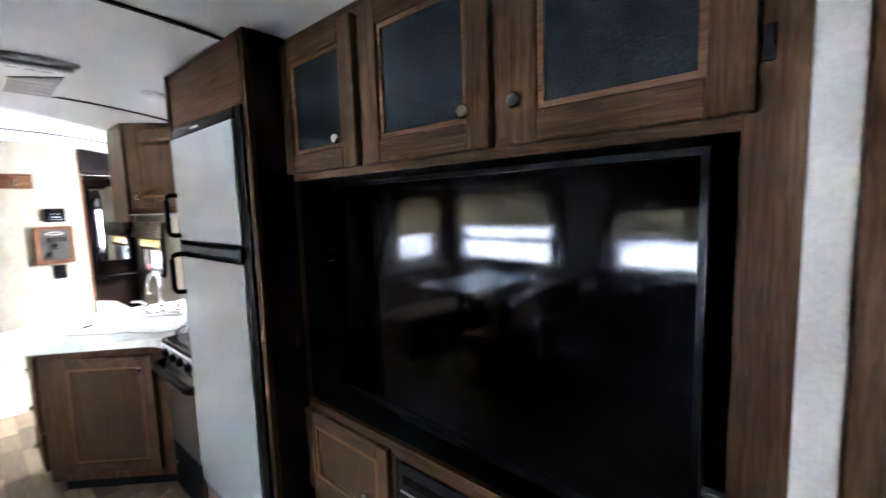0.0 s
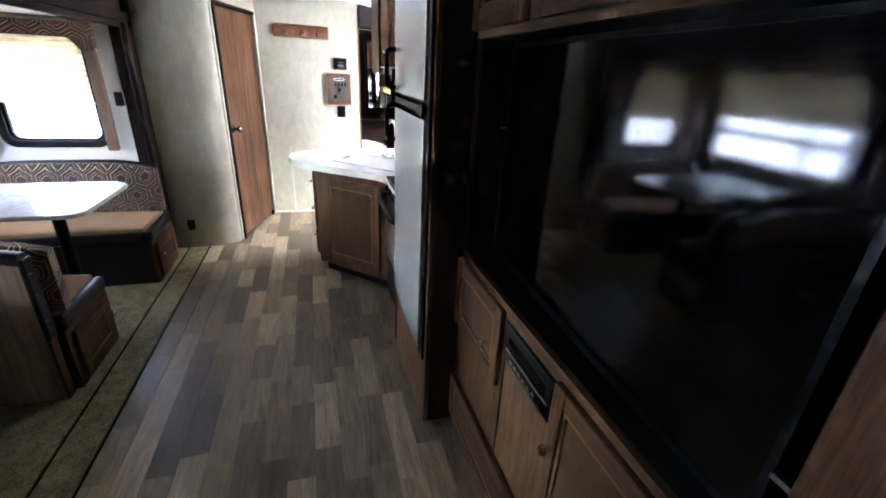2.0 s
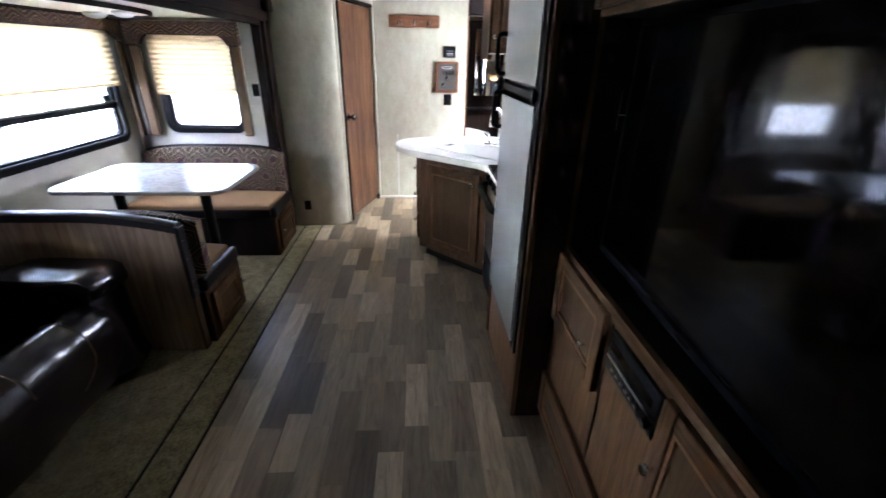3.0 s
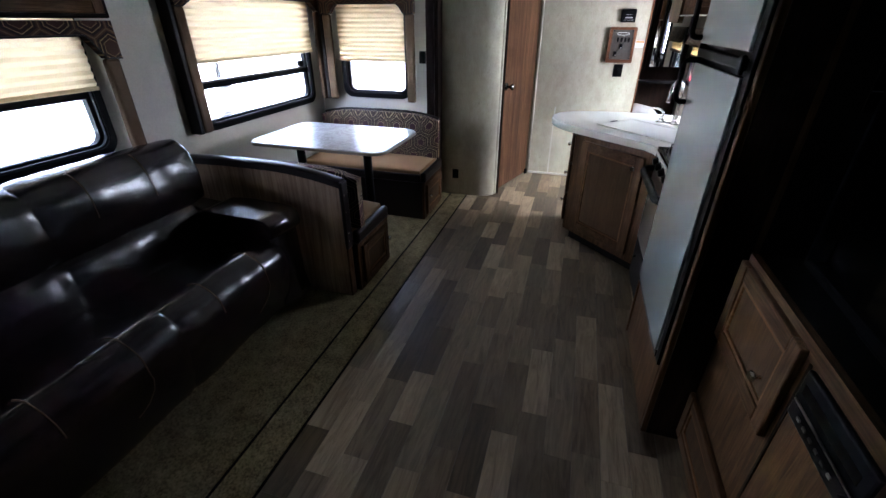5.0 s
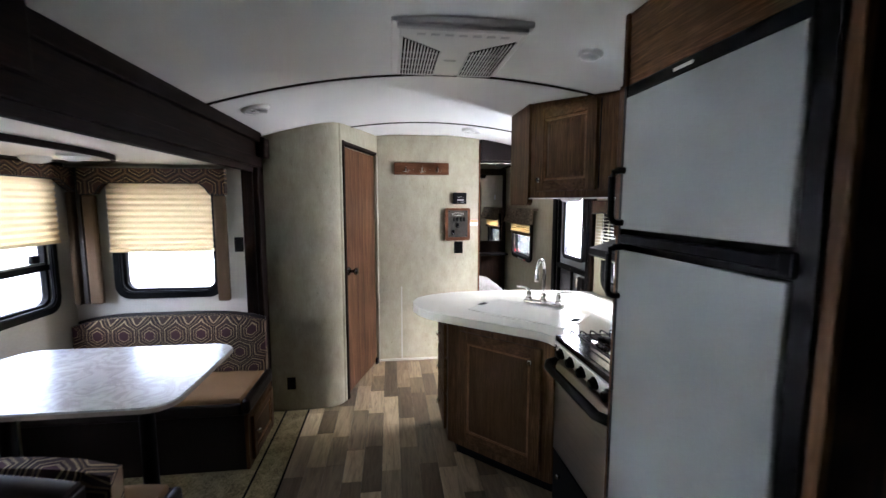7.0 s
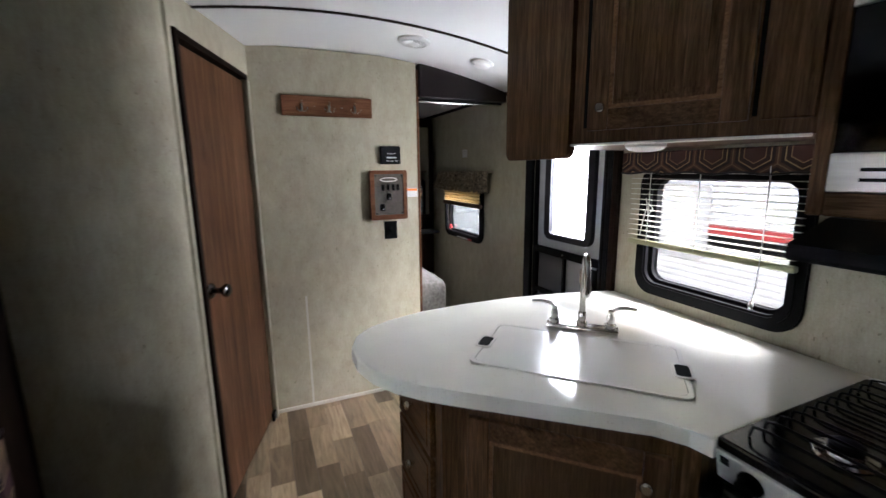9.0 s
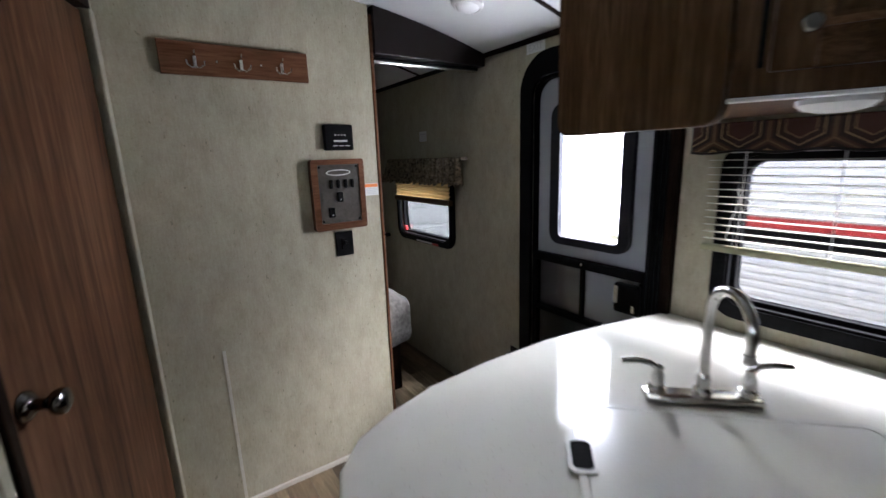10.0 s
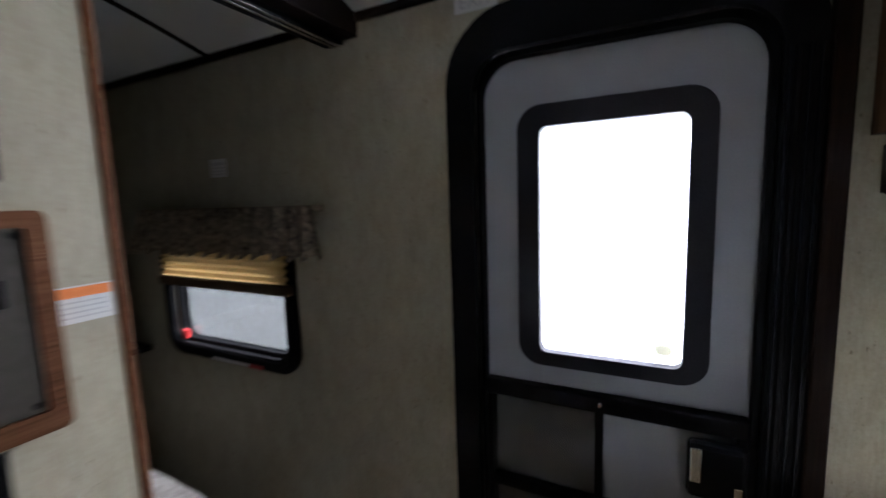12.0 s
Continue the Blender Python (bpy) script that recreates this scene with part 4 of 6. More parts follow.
part("lower_face", boxbm(OX0, OX1, 0.0, 0.825, -0.02, -0.002, m=ENTF), M_WOODV, ec)
part("upper_face", boxbm(OX0, OX1, 1.672, 2.05, -0.02, -0.004, m=ENTF), M_WOODV, ec)
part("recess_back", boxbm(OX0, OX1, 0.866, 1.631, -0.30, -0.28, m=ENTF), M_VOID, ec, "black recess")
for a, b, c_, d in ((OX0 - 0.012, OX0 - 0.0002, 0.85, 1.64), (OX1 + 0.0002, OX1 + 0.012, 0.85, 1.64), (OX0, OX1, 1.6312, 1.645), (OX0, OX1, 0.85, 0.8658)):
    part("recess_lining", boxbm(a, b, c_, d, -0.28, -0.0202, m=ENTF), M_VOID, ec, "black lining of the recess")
# this side takes the darker wood to carry its shade; the other is plain walnut
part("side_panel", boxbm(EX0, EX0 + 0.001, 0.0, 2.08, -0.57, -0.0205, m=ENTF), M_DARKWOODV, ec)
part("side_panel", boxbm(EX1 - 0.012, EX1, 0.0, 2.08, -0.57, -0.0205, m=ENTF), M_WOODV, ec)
panel_door(ec, ENTF, -0.77, -0.388, 1.652, 2.055, 0.0005, M_CLOTHDARK, (-0.447, 1.73), 0.06, 0.024)
panel_door(ec, ENTF, -0.35, 0.053, 1.652, 2.055, 0.0005, M_CLOTHDARK, (0.003, 1.73), 0.06, 0.024)
panel_door(ec, ENTF, 0.1, 0.495, 1.652, 2.055, 0.0005, M_CLOTHDARK, (0.127, 1.73), 0.06, 0.024)
for v in (1.72, 1.97):
    part("hinge", boxbm(0.498, 0.512, v, v + 0.05, 0.0005, 0.008, 0.002, m=ENTF), M_BLACK, ec, "black hinge")
panel_door(ec, ENTF, -0.758, -0.325, 0.55, 0.843, 0.0005, M_WOODV, (-0.412, 0.672), 0.05)
panel_door(ec, ENTF, 0.0, 0.468, 0.10, 0.843, 0.0005, M_WOODV, (0.032, 0.655), 0.05)
panel_door(ec, ENTF, -0.758, -0.05, 0.05, 0.268, 0.0005, M_WOODV, None, 0.045, name="drawer_front")
part("panel_seam", boxbm(-0.31, -0.3, 0.275, 0.82, -0.0018, 0.0005, m=ENTF), M_DARKWOODV, ec)
part("cable_clip", boxbm(0.44, 0.4765, 1.035, 1.045, -0.04, -0.021, 0.002, m=ENTF), M_DULLMETAL, ec, "small metal catch in the recess")

so_ = thing("recess_socket", (-0.7615, 1.525, 1.3), "polished metal socket plate on the side of the television recess", "socket")
part("plate", boxbm(-0.7617, -0.757, 1.51, 1.54, 1.295, 1.425, 0.002), M_DARKCHROME, so_)
part("outlet", boxbm(-0.7569, -0.7545, 1.513, 1.537, 1.372, 1.398, 0.001), M_BLACK, so_, "black outlet")
part("cover_edge", boxbm(-0.7569, -0.7545, 1.513, 1.537, 1.345, 1.348, 0.0005), M_MARK, so_)

rad = thing("radio", (-0.15, 1.39, 0.70), "black in-wall radio set into the cabinet face", "radio")
part("faceplate", boxbm(-0.285, -0.012, 0.692, 0.825, -0.001, 0.014, 0.006, m=ENTF), M_BLACK, rad)
part("display", boxbm(-0.265, -0.04, 0.768, 0.795, 0.0142, 0.0155, 0.002, m=ENTF), M_TV, rad, "glossy black display")
part("trim_line", boxbm(-0.275, -0.022, 0.741, 0.747, 0.0142, 0.0165, m=ENTF), M_STEEL, rad, "silver trim line")
for i in range(6):
    part("button", boxbm(-0.24 + 0.028 * i, -0.226 + 0.028 * i, 0.715, 0.723, 0.0142, 0.0175, 0.001, m=ENTF), M_DULLMETAL, rad)
part("dial", lathe(bmesh.new(), ENTF @ Vector((-0.042, 0.72, 0.014)), (0, -1, 0), [(0.012, 0), (0.011, 0.012)], 16), M_BLACK, rad)

# television, turned a little in its recess
TVM = wallframe((-0.1, 1.472, 0), (math.cos(radians(2.2)), -math.sin(radians(2.2)), 0), (-math.sin(radians(2.2)), -math.cos(radians(2.2)), 0))
tv = thing("television", (-0.1, 1.5, 0.866), "large black flat television, switched off, in the cabinet recess", "television")
part("casing", boxbm(-0.56, 0.53, 0.902, 1.617, -0.05, -0.001, 0.006, m=TVM), M_BLACK, tv)
part("screen", boxbm(-0.55, 0.52, 0.922, 1.606, -0.0008, 0.0008, m=TVM), M_TV, tv, "glossy dark screen")
part("bezel", ring(bmesh.new(), [(-0.562, 0.90), (0.533, 0.90), (0.533, 1.619), (-0.562, 1.619)], [(-0.55, 0.917), (0.52, 0.917), (0.52, 1.606), (-0.55, 1.606)], -0.003, 0.006, TVM), M_BEZEL, tv, "dark blue-black bezel")
part("badge", boxbm(-0.035, 0.02, 0.905, 0.912, 0.0062, 0.0072, m=TVM), M_NICKEL, tv, "small silver badge")
part("stand_foot", boxbm(-0.3, 0.3, 0.8662, 0.902, -0.06, -0.02, 0.004, m=TVM), M_BLACK, tv)

# wall end and panel behind the cabinet
solid("wall_return", boxbm(0.552, 0.603, 1.385, 1.984, 0, 2.09, 0.006), M_SLIDEWALL, "pale wall end beside the entertainment cabinet", "wall", "structure")
solid("rear_panel", boxbm(0.604, 1.5, 1.36, 1.40, 0, 2.09, 0.004), M_WOODV, "walnut panel behind the living area", "wall", "structure")

# refrigerator and its surround
fs = thing("refrigerator_surround", (-1.1, 1.6, 0), "tall walnut cabinet built round the refrigerator", "cabinet")
part("side_panel", boxbm(-1.455, -1.433, 1.262, 1.96, 0, 2.09), M_WOODV, fs)
# shaded side toward the television: shade put into a darker wood
part("side_panel", boxbm(-0.784, -0.777, 1.4, 1.96, 0, 2.09), M_DARKWOODV, fs, "side panel in darker wood for its shade")
part("side_return", boxbm(-0.784, -0.7585, 1.279, 1.399, 0, 2.09), M_DARKWOODV, fs, "side panel in darker wood for its shade")
part("stile", boxbm(-0.784, -0.757, 1.258, 1.2785, 0, 2.09, 0.003), M_WOODV, fs)
part("stile", boxbm(-1.455, -1.433, 1.25, 1.2615, 0, 2.09, 0.003), M_WOODV, fs)
part("top_panel", boxbm(-1.433, -0.7845, 1.258, 1.28, 1.872, 2.09, 0.002), M_WOODX, fs)
part("base_panel", boxbm(-1.433, -0.7845, 1.258, 1.28, 0.0, 0.335, 0.002), M_WOODV, fs)
fr = thing("refrigerator", (-1.11, 1.6, 0.336), "grey two-door trailer refrigerator with black trim and handles", "refrigerator")
part("body", boxbm(-1.428, -0.79, 1.27, 1.9, 0.336, 1.868), M_BLACK, fr, "black casing")
bm = bmesh.new()
box(bm, -1.432, -1.414, 0.338, 1.868, 0.0, 0.016, 0.003, m=FRIF)
box(bm, -0.831, -0.785, 0.338, 1.868, 0.0, 0.012, 0.003, m=FRIF)
box(bm, -1.4138, -0.8312, 1.832, 1.868, 0.0, 0.014, 0.003, m=FRIF)
box(bm, -1.4138, -0.8312, 0.338, 0.366, 0.0, 0.014, 0.003, m=FRIF)
part("frame", bm, M_BLACK, fr, "black trim frame")
part("top_vent", boxbm(-1.2, -1.13, 1.846, 1.854, 0.0142, 0.0155, m=FRIF), M_MARK, fr, "small grey badge")
for a, b in ((1.426, 1.83), (0.368, 1.36)):
    d = part("door", boxbm(-1.412, -0.835, a, b, 0.0, 0.02, 0.004, m=FRIF), M_FRIDGE, fr)
part("divider_bar", boxbm(-1.4135, -0.8315, 1.378, 1.409, 0.0, 0.02, 0.006, m=FRIF), M_BLACK, fr, "black divider bar")
part("hinge_cap", boxbm(-0.846, -0.812, 1.368, 1.42, 0.0202, 0.034, 0.006, m=FRIF), M_BLACK, fr)
for a, b in ((1.442, 1.612), (1.207, 1.372)):
    bm = bmesh.new()
    u = -1.402
    tube(bm, [FRIF @ Vector(p) for p in ((u, a + 0.004, 0.012), (u, a + 0.004, 0.042), (u, a + 0.01, 0.054), (u, a + 0.024, 0.06), (u, b - 0.024, 0.06), (u, b - 0.01, 0.054), (u, b - 0.004, 0.042), (u, b - 0.004, 0.012))], 0.0105, 8)
    part("handle", bm, M_BLACK, fr, "black loop handle", smooth=True)

# island with angled sink front
isl = thing("sink_cabinet", (-2.6, 1.4, 0), "walnut sink cabinet with an angled door front and drawers", "cabinet")
body = [(-2.55, 0.845), (-2.083, 1.312), (-2.083, 1.96), (-3.03, 1.96), (-3.08, 1.15), (-2.95, 0.845)]
toe = [(-2.54, 0.90), (-2.12, 1.33), (-2.12, 1.94), (-3.0, 1.94), (-3.02, 1.17), (-2.93, 0.90)]
part("body", prism(bmesh.new(), body, 0.07, 0.812), M_WOODV, isl)
# shade under the cabinet is put into the toe kick's colour
part("toe_kick", prism(bmesh.new(), toe, 0.0, 0.0698), M_VOID, isl, "recessed toe kick, its shade put into a near-black colour")
panel_door(isl, ISLF, 0.085, 0.6, 0.115, 0.775, 0.0005, M_WOODV, (0.545, 0.70), 0.062)
for v0, v1 in ((0.575, 0.775), (0.345, 0.56), (0.115, 0.33)):
    d = part("drawer_front", boxbm(-2.92, -2.6, v0, v1, 0.0005, 0.019, 0.004, m=DRWF), M_WOODX, isl)
    part("groove", ring(bmesh.new(), rrect(-2.895, -2.625, v0 + 0.025, v1 - 0.025, 0.004), rrect(-2.885, -2.635, v0 + 0.035, v1 - 0.035, 0.004), 0.0192, 0.023, DRWF), M_WOODX, d)
    knob(d, DRWF, -2.76, (v0 + v1) / 2, 0.019)

# worktop
edge = [(-2.05, 1.296), (-2.10, 1.285), (-2.16, 1.245), (-2.47, 0.87), (-2.535, 0.795), (-2.61, 0.728), (-2.70, 0.678), (-2.80, 0.653), (-2.90, 0.655), (-2.99, 0.69), (-3.06, 0.76), (-3.11, 0.87), (-3.14, 1.0), (-3.155, 1.2), (-3.15, 1.45), (-3.11, 1.7), (-3.045, 1.983), (-2.05, 1.983)]
ct = thing("worktop", (-2.6, 1.4, 0.813), "white speckled solid-surface worktop with a rounded end", "worktop")
part("slab", prism(bmesh.new(), edge[::-1], 0.813, 0.86, 0.008), M_COUNTER, ct)
part("rear_strip", boxbm(-2.049, -1.46, 1.93, 1.983, 0.80, 0.86, 0.003), M_COUNTER, ct)
SKM = Matrix(((0.72, -0.694, 0, -2.624), (0.694, 0.72, 0, 0.965), (0, 0, 1, 0.86), (0, 0, 0, 1)))
sk = thing("sink_cover", (-2.53, 1.31, 0.86), "white two-piece sink cover lying flush in the worktop", "sink cover")


def flat_plate(outline, w0, w1):
    return plate(bmesh.new(), outline, w0, w1, SKM)


part("rim", ring(bmesh.new(), rrect(0.0, 0.63, 0.0, 0.362, 0.03), rrect(0.014, 0.616, 0.014, 0.348, 0.022), -0.004, 0.005, SKM), M_SINK, sk, smooth=True)
part("cover", flat_plate(rrect(0.017, 0.613, 0.017, 0.345, 0.02), -0.003, 0.004), M_SINK, sk)
# no hole is cut: a black plate paints the dark inside each finger hole
for a in (-0.01, 0.597):
    part("hole_shade", flat_plate(rrect(a, a + 0.04, 0.128, 0.212, 0.012), 0.0052, 0.0058), M_VOID, sk, "black plate painted as the shade in a finger hole")
    part("hole_rim", ring(bmesh.new(), rrect(a - 0.008, a + 0.048, 0.119, 0.221, 0.016), rrect(a, a + 0.04, 0.128, 0.212, 0.012), 0.004, 0.0075, SKM), M_SINK, sk)

# tap
fa = thing("kitchen_tap", (-2.685, 1.475, 0.86), "brushed nickel gooseneck kitchen tap with two lever handles", "tap")
FD, FN = Vector((0.69, 0.724, 0)).normalized(), Vector((0.724, -0.69, 0)).normalized()
fc = Vector((-2.688, 1.478, 0.86))
FM = Matrix(((FD.x, -FN.x, 0, fc.x), (FD.y, -FN.y, 0, fc.y), (0, 0, 1, fc.z), (0, 0, 0, 1)))
part("deck_plate", boxbm(-0.13, 0.13, -0.026, 0.026, 0.0, 0.022, 0.009, m=FM), M_NICKEL, fa, smooth=True)
part("collar", lathe(bmesh.new(), fc + Vector((0, 0, 0.02)), (0, 0, 1), [(0.02, 0), (0.021, 0.012), (0.015, 0.02), (0.017, 0.04), (0.012, 0.055)]), M_NICKEL, fa, smooth=True)
pts = [fc + Vector((0, 0, 0.06 + 0.034 * i)) for i in range(6)]
for i in range(1, 13):
    a = radians(180 * i / 12)
    pts.append(fc + Vector((0, 0, 0.23)) + Vector((0.79, -0.613, 0)) * (0.073 * (1 - math.cos(a))) + Vector((0, 0, 0.066 * math.sin(a))))
pts += [pts[-1] + Vector((0, 0, -0.02)), pts[-1] + Vector((0, 0, -0.045))]
part("spout", tube(bmesh.new(), pts, 0.0115, 14), M_NICKEL, fa, smooth=True)
part("aerator", lathe(bmesh.new(), pts[-1] + Vector((0, 0, -0.012)), (0, 0, 1), [(0.0125, 0), (0.0135, 0.004), (0.0135, 0.02)]), M_NICKEL, fa, smooth=True)
for s in (-1, 1):
    b = fc + FD * (0.1 * s) + Vector((0, 0, 0.02))
    h = part("valve", lathe(bmesh.new(), b, (0, 0, 1), [(0.02, 0), (0.021, 0.014), (0.014, 0.02), (0.016, 0.04), (0.011, 0.055), (0.012, 0.066), (0.007, 0.07)]), M_NICKEL, fa, smooth=True)
    part("lever", tube(bmesh.new(), [b + Vector((0, 0, 0.06)), b + FD * (0.018 * s) + Vector((0, 0, 0.075)), b + FD * (0.05 * s) + Vector((0, 0, 0.08)), b + FD * (0.085 * s) + Vector((0, 0, 0.077))], 0.0075, 10), M_NICKEL, h, smooth=True)

# cooker
SX0, SX1 = -2.046, -1.462
ck = thing("cooker", (-1.755, 1.6, 0), "black and stainless gas cooker with five knobs", "cooker")
part("body", boxbm(SX0, SX1, 1.335, 1.925, 0.0, 0.845), M_BLACK, ck)
part("cooktop", boxbm(SX0 - 0.002, SX1, 1.298, 1.929, 0.8455, 0.872, 0.006), M_COOKTOP, ck, "glossy black enamel cooktop")
pan = Matrix.Translation((0, 1.297, 0.845)) @ pose(0, 0, 0, 14, 0, 0)
part("control_panel", boxbm(SX0, SX1, -0.004, 0.03, -0.078, 0.0, 0.004, m=pan), M_PANELSTEEL, ck, "stainless control panel")
for i in range(5):
    x = SX0 + 0.075 + 0.108 * i
    c = pan @ Vector((x, -0.004, -0.04))
    part("control_knob", lathe(bmesh.new(), c, pan.to_3x3() @ Vector((0, -1, 0)), [(0.026, 0), (0.026, 0.006), (0.021, 0.01), (0.019, 0.026), (0.014, 0.029)]), M_BLACK, ck, "black control knob", smooth=True)
part("badge", boxbm(SX0 + 0.012, SX0 + 0.03, -0.0065, -0.0042, -0.03, -0.012, m=pan), M_BLACK, ck)
bm = bmesh.new()
tube(bm, [(SX0 + 0.0, 1.31, 0.745), (SX0 + 0.02, 1.262, 0.742), (SX0 + 0.06, 1.243, 0.74), (SX1 - 0.06, 1.243, 0.74), (SX1 - 0.02, 1.262, 0.742), (SX1, 1.31, 0.745)], 0.02, 10)
part("oven_handle", bm, M_BLACK, ck, "thick black oven handle", smooth=True)
part("oven_door", boxbm(SX0 + 0.004, SX1 - 0.004, 1.302, 1.334, 0.30, 0.75, 0.006), M_STEEL, ck, "brushed oven door")
part("lower_drawer", boxbm(SX0 + 0.004, SX1 - 0.004, 1.305, 1.334, 0.03, 0.29, 0.004), M_BLACK, ck, "black lower drawer")
part("drawer_knob", lathe(bmesh.new(), (SX0 + 0.09, 1.304, 0.2), (0, -1, 0), [(0.008, 0), (0.012, 0.012), (0.009, 0.018)], 12), M_NICKEL, ck)
for cx, cy in ((SX0 + 0.15, 1.47), (SX1 - 0.15, 1.47), (SX0 + 0.29, 1.75)):
    bu = part("burner", lathe(bmesh.new(), (cx, cy, 0.872), (0, 0, 1), [(0.055, 0), (0.052, 0.006), (0.034, 0.009), (0.034, 0.018), (0.0, 0.019)][:4]), M_CHROME, ck, "chrome burner ring", smooth=True)
    part("burner_cap", lathe(bmesh.new(), (cx, cy, 0.89), (0, 0, 1), [(0.03, 0), (0.03, 0.008), (0.022, 0.012)]), M_BLACK, bu)
for i in range(11):
    y = 1.36 + 0.05 * i
    bm = tube(bmesh.new(), [(SX0 + 0.03, y, 0.874), (SX0 + 0.035, y, 0.897), (SX0 + 0.055, y, 0.902), (SX1 - 0.055, y, 0.902), (SX1 - 0.035, y, 0.897), (SX1 - 0.03, y, 0.874)], 0.0036, 6)
    part("grate_bar", bm, M_BLACK, ck)

# overhead cabinets
oc = thing("overhead_cabinet", (-2.6, 1.7, 1.535), "dark walnut overhead kitchen cabinet with an angled door", "cabinet")
ob_out = [(-3.0, 1.378), (-2.652, 1.378), (-2.648, 1.361), (-2.098, 1.641), (-2.098, 1.97), (-3.0, 1.97)]
part("body", prism(bmesh.new(), ob_out, 1.537, lambda x, y: arch(y) + 0.01), M_WOODV, oc)
EPM = wallframe((0, 1.377, 0), (1, 0, 0), (0, -1, 0))
part("end_panel", plate(bmesh.new(), rrect(-3.032, -2.653, 1.492, 2.14, 0.035), 0.0, 0.03, EPM), M_WOODV, oc, "dark end panel with rounded corners")
panel_door(oc, OVHF, 0.055, 0.47, 1.575, 2.045, 0.0005, M_WOODV, (0.1, 1.64), 0.062, raised=True)
# dark strips on the face paint in the reveal shadows at the door's edges
for u in (0.038, 0.476, 0.515):
    part("gap_shadow", boxbm(u, u + 0.011, 1.585, 2.035, 0.0004, 0.0015, m=OVHF), M_VOID, oc, "dark strip painted as the reveal shadow beside the door")
part("filler", boxbm(0.49, 0.6, 1.575, 2.05, 0.0005, 0.01, 0.003, m=OVHF), M_WOODV, oc)
part("light_rail", boxbm(0.0, 0.6, 1.53, 1.5368, -0.02, 0.012, 0.002, m=OVHF), M_WHITE, oc, "pale strip under the cabinet")
lp = thing("under_cabinet_light", (-2.55, 1.6, 1.50), "round white light under the overhead cabinet, switched off", "light")
part("diffuser", lathe(bmesh.new(), (-2.55, 1.58, 1.536), (0, 0, -1), [(0.062, 0), (0.062, 0.01), (0.05, 0.02), (0.025, 0.026)], 24), M_WHITE, lp, smooth=True)

mwb = thing("microwave_cabinet", (-1.77, 1.75, 1.345), "dark walnut overhead cabinet holding the microwave", "cabinet")
for a, b in ((-2.096, -2.06), (-1.485, -1.457)):
    part("side_panel", boxbm(a, b, 1.60, 1.97, 1.345, 2.13, 0.006), M_WOODV, mwb)
for a, b in ((1.345, 1.40), (1.93, 2.13)):
    part("shelf", boxbm(-2.0598, -1.4852, 1.602, 1.97, a, b, 0.004), M_WOODX, mwb)
mw = thing("microwave", (-1.77, 1.75, 1.40), "built-in stainless and black microwave", "microwave")
part("casing", boxbm(-2.058, -1.487, 1.625, 1.95, 1.402, 1.928), M_BLACK, mw)
part("lower_trim", boxbm(-2.058, -1.487, 1.595, 1.624, 1.402, 1.487, 0.003), M_STEEL, mw, "stainless lower trim")
up_ = part("upper_trim", boxbm(-2.058, -1.487, 1.595, 1.624, 1.79, 1.926, 0.003), M_STEEL, mw, "stainless vent trim")
part("door_glass", boxbm(-2.058, -1.487, 1.603, 1.6238, 1.4875, 1.7895, 0.003), M_TV, mw, "black glass door")
for r in range(4):
    for k in range(4):
        x = -2.0 + 0.075 * k + 0.01
        part("vent_slot", boxbm(x, x + 0.06, 1.5935, 1.5945, 1.845 + 0.014 * r, 1.851 + 0.014 * r), M_BLACK, up_)
for z in (1.425, 1.447):
    part("vent_slot", boxbm(-2.0, -1.52, 1.5935, 1.5945, z, z + 0.008), M_BLACK, mw)
hd = thing("range_hood", (-1.76, 1.7, 1.255), "black range hood under the microwave cabinet", "range hood")
bm = bmesh.new()
hp = [(1.97, 1.258), (1.46, 1.258), (1.452, 1.268), (1.455, 1.295), (1.60, 1.343), (1.97, 1.343)]
va = [[bm.verts.new((x, y, z)) for y, z in hp] for x in (-2.045, -1.46)]
bm.faces.new(va[0])
bm.faces.new(va[1][::-1])
for i in range(6):
    bm.faces.new((va[0][i], va[1][i], va[1][(i + 1) % 6], va[0][(i + 1) % 6]))
bmesh.ops.recalc_face_normals(bm, faces=bm.faces[:])
part("canopy", bm, M_BLACK, hd)

# ---- dinette ----
dt = thing("dinette_table", (-1.98, -0.75, 0), "marbled white laminate dinette table on two posts", "table")
top = rrect(-2.30, -1.635, -1.21, -0.25, 0.09)
part("tabletop", prism(bmesh.new(), top, 0.787, 0.81, 0.006), M_MARBLE, dt)
part("edge_band", ring(bmesh.new(), rrect(-2.303, -1.632, -1.213, -0.247, 0.092), rrect(-2.3002, -1.6348, -1.2102, -0.2498, 0.09), 0.788, 0.803, Matrix.Identity(4)), M_EDGE, dt, "taupe edge band")
for y in (-0.52, -1.05):
    lg = part("post", cyl(bmesh.new(), (-1.985, y, 0.008), (-1.985, y, 0.786), 0.03, 20), M_BLACK, dt, "black steel post")
    part("foot", lathe(bmesh.new(), (-1.985, y, 0.004), (0, 0, 1), [(0.085, 0), (0.08, 0.012), (0.035, 0.02)]), M_BLACK, lg)
    part("top_flange", lathe(bmesh.new(), (-1.985, y, 0.786), (0, 0, -1), [(0.08, 0), (0.075, 0.012), (0.035, 0.03)]), M_BLACK, lg)


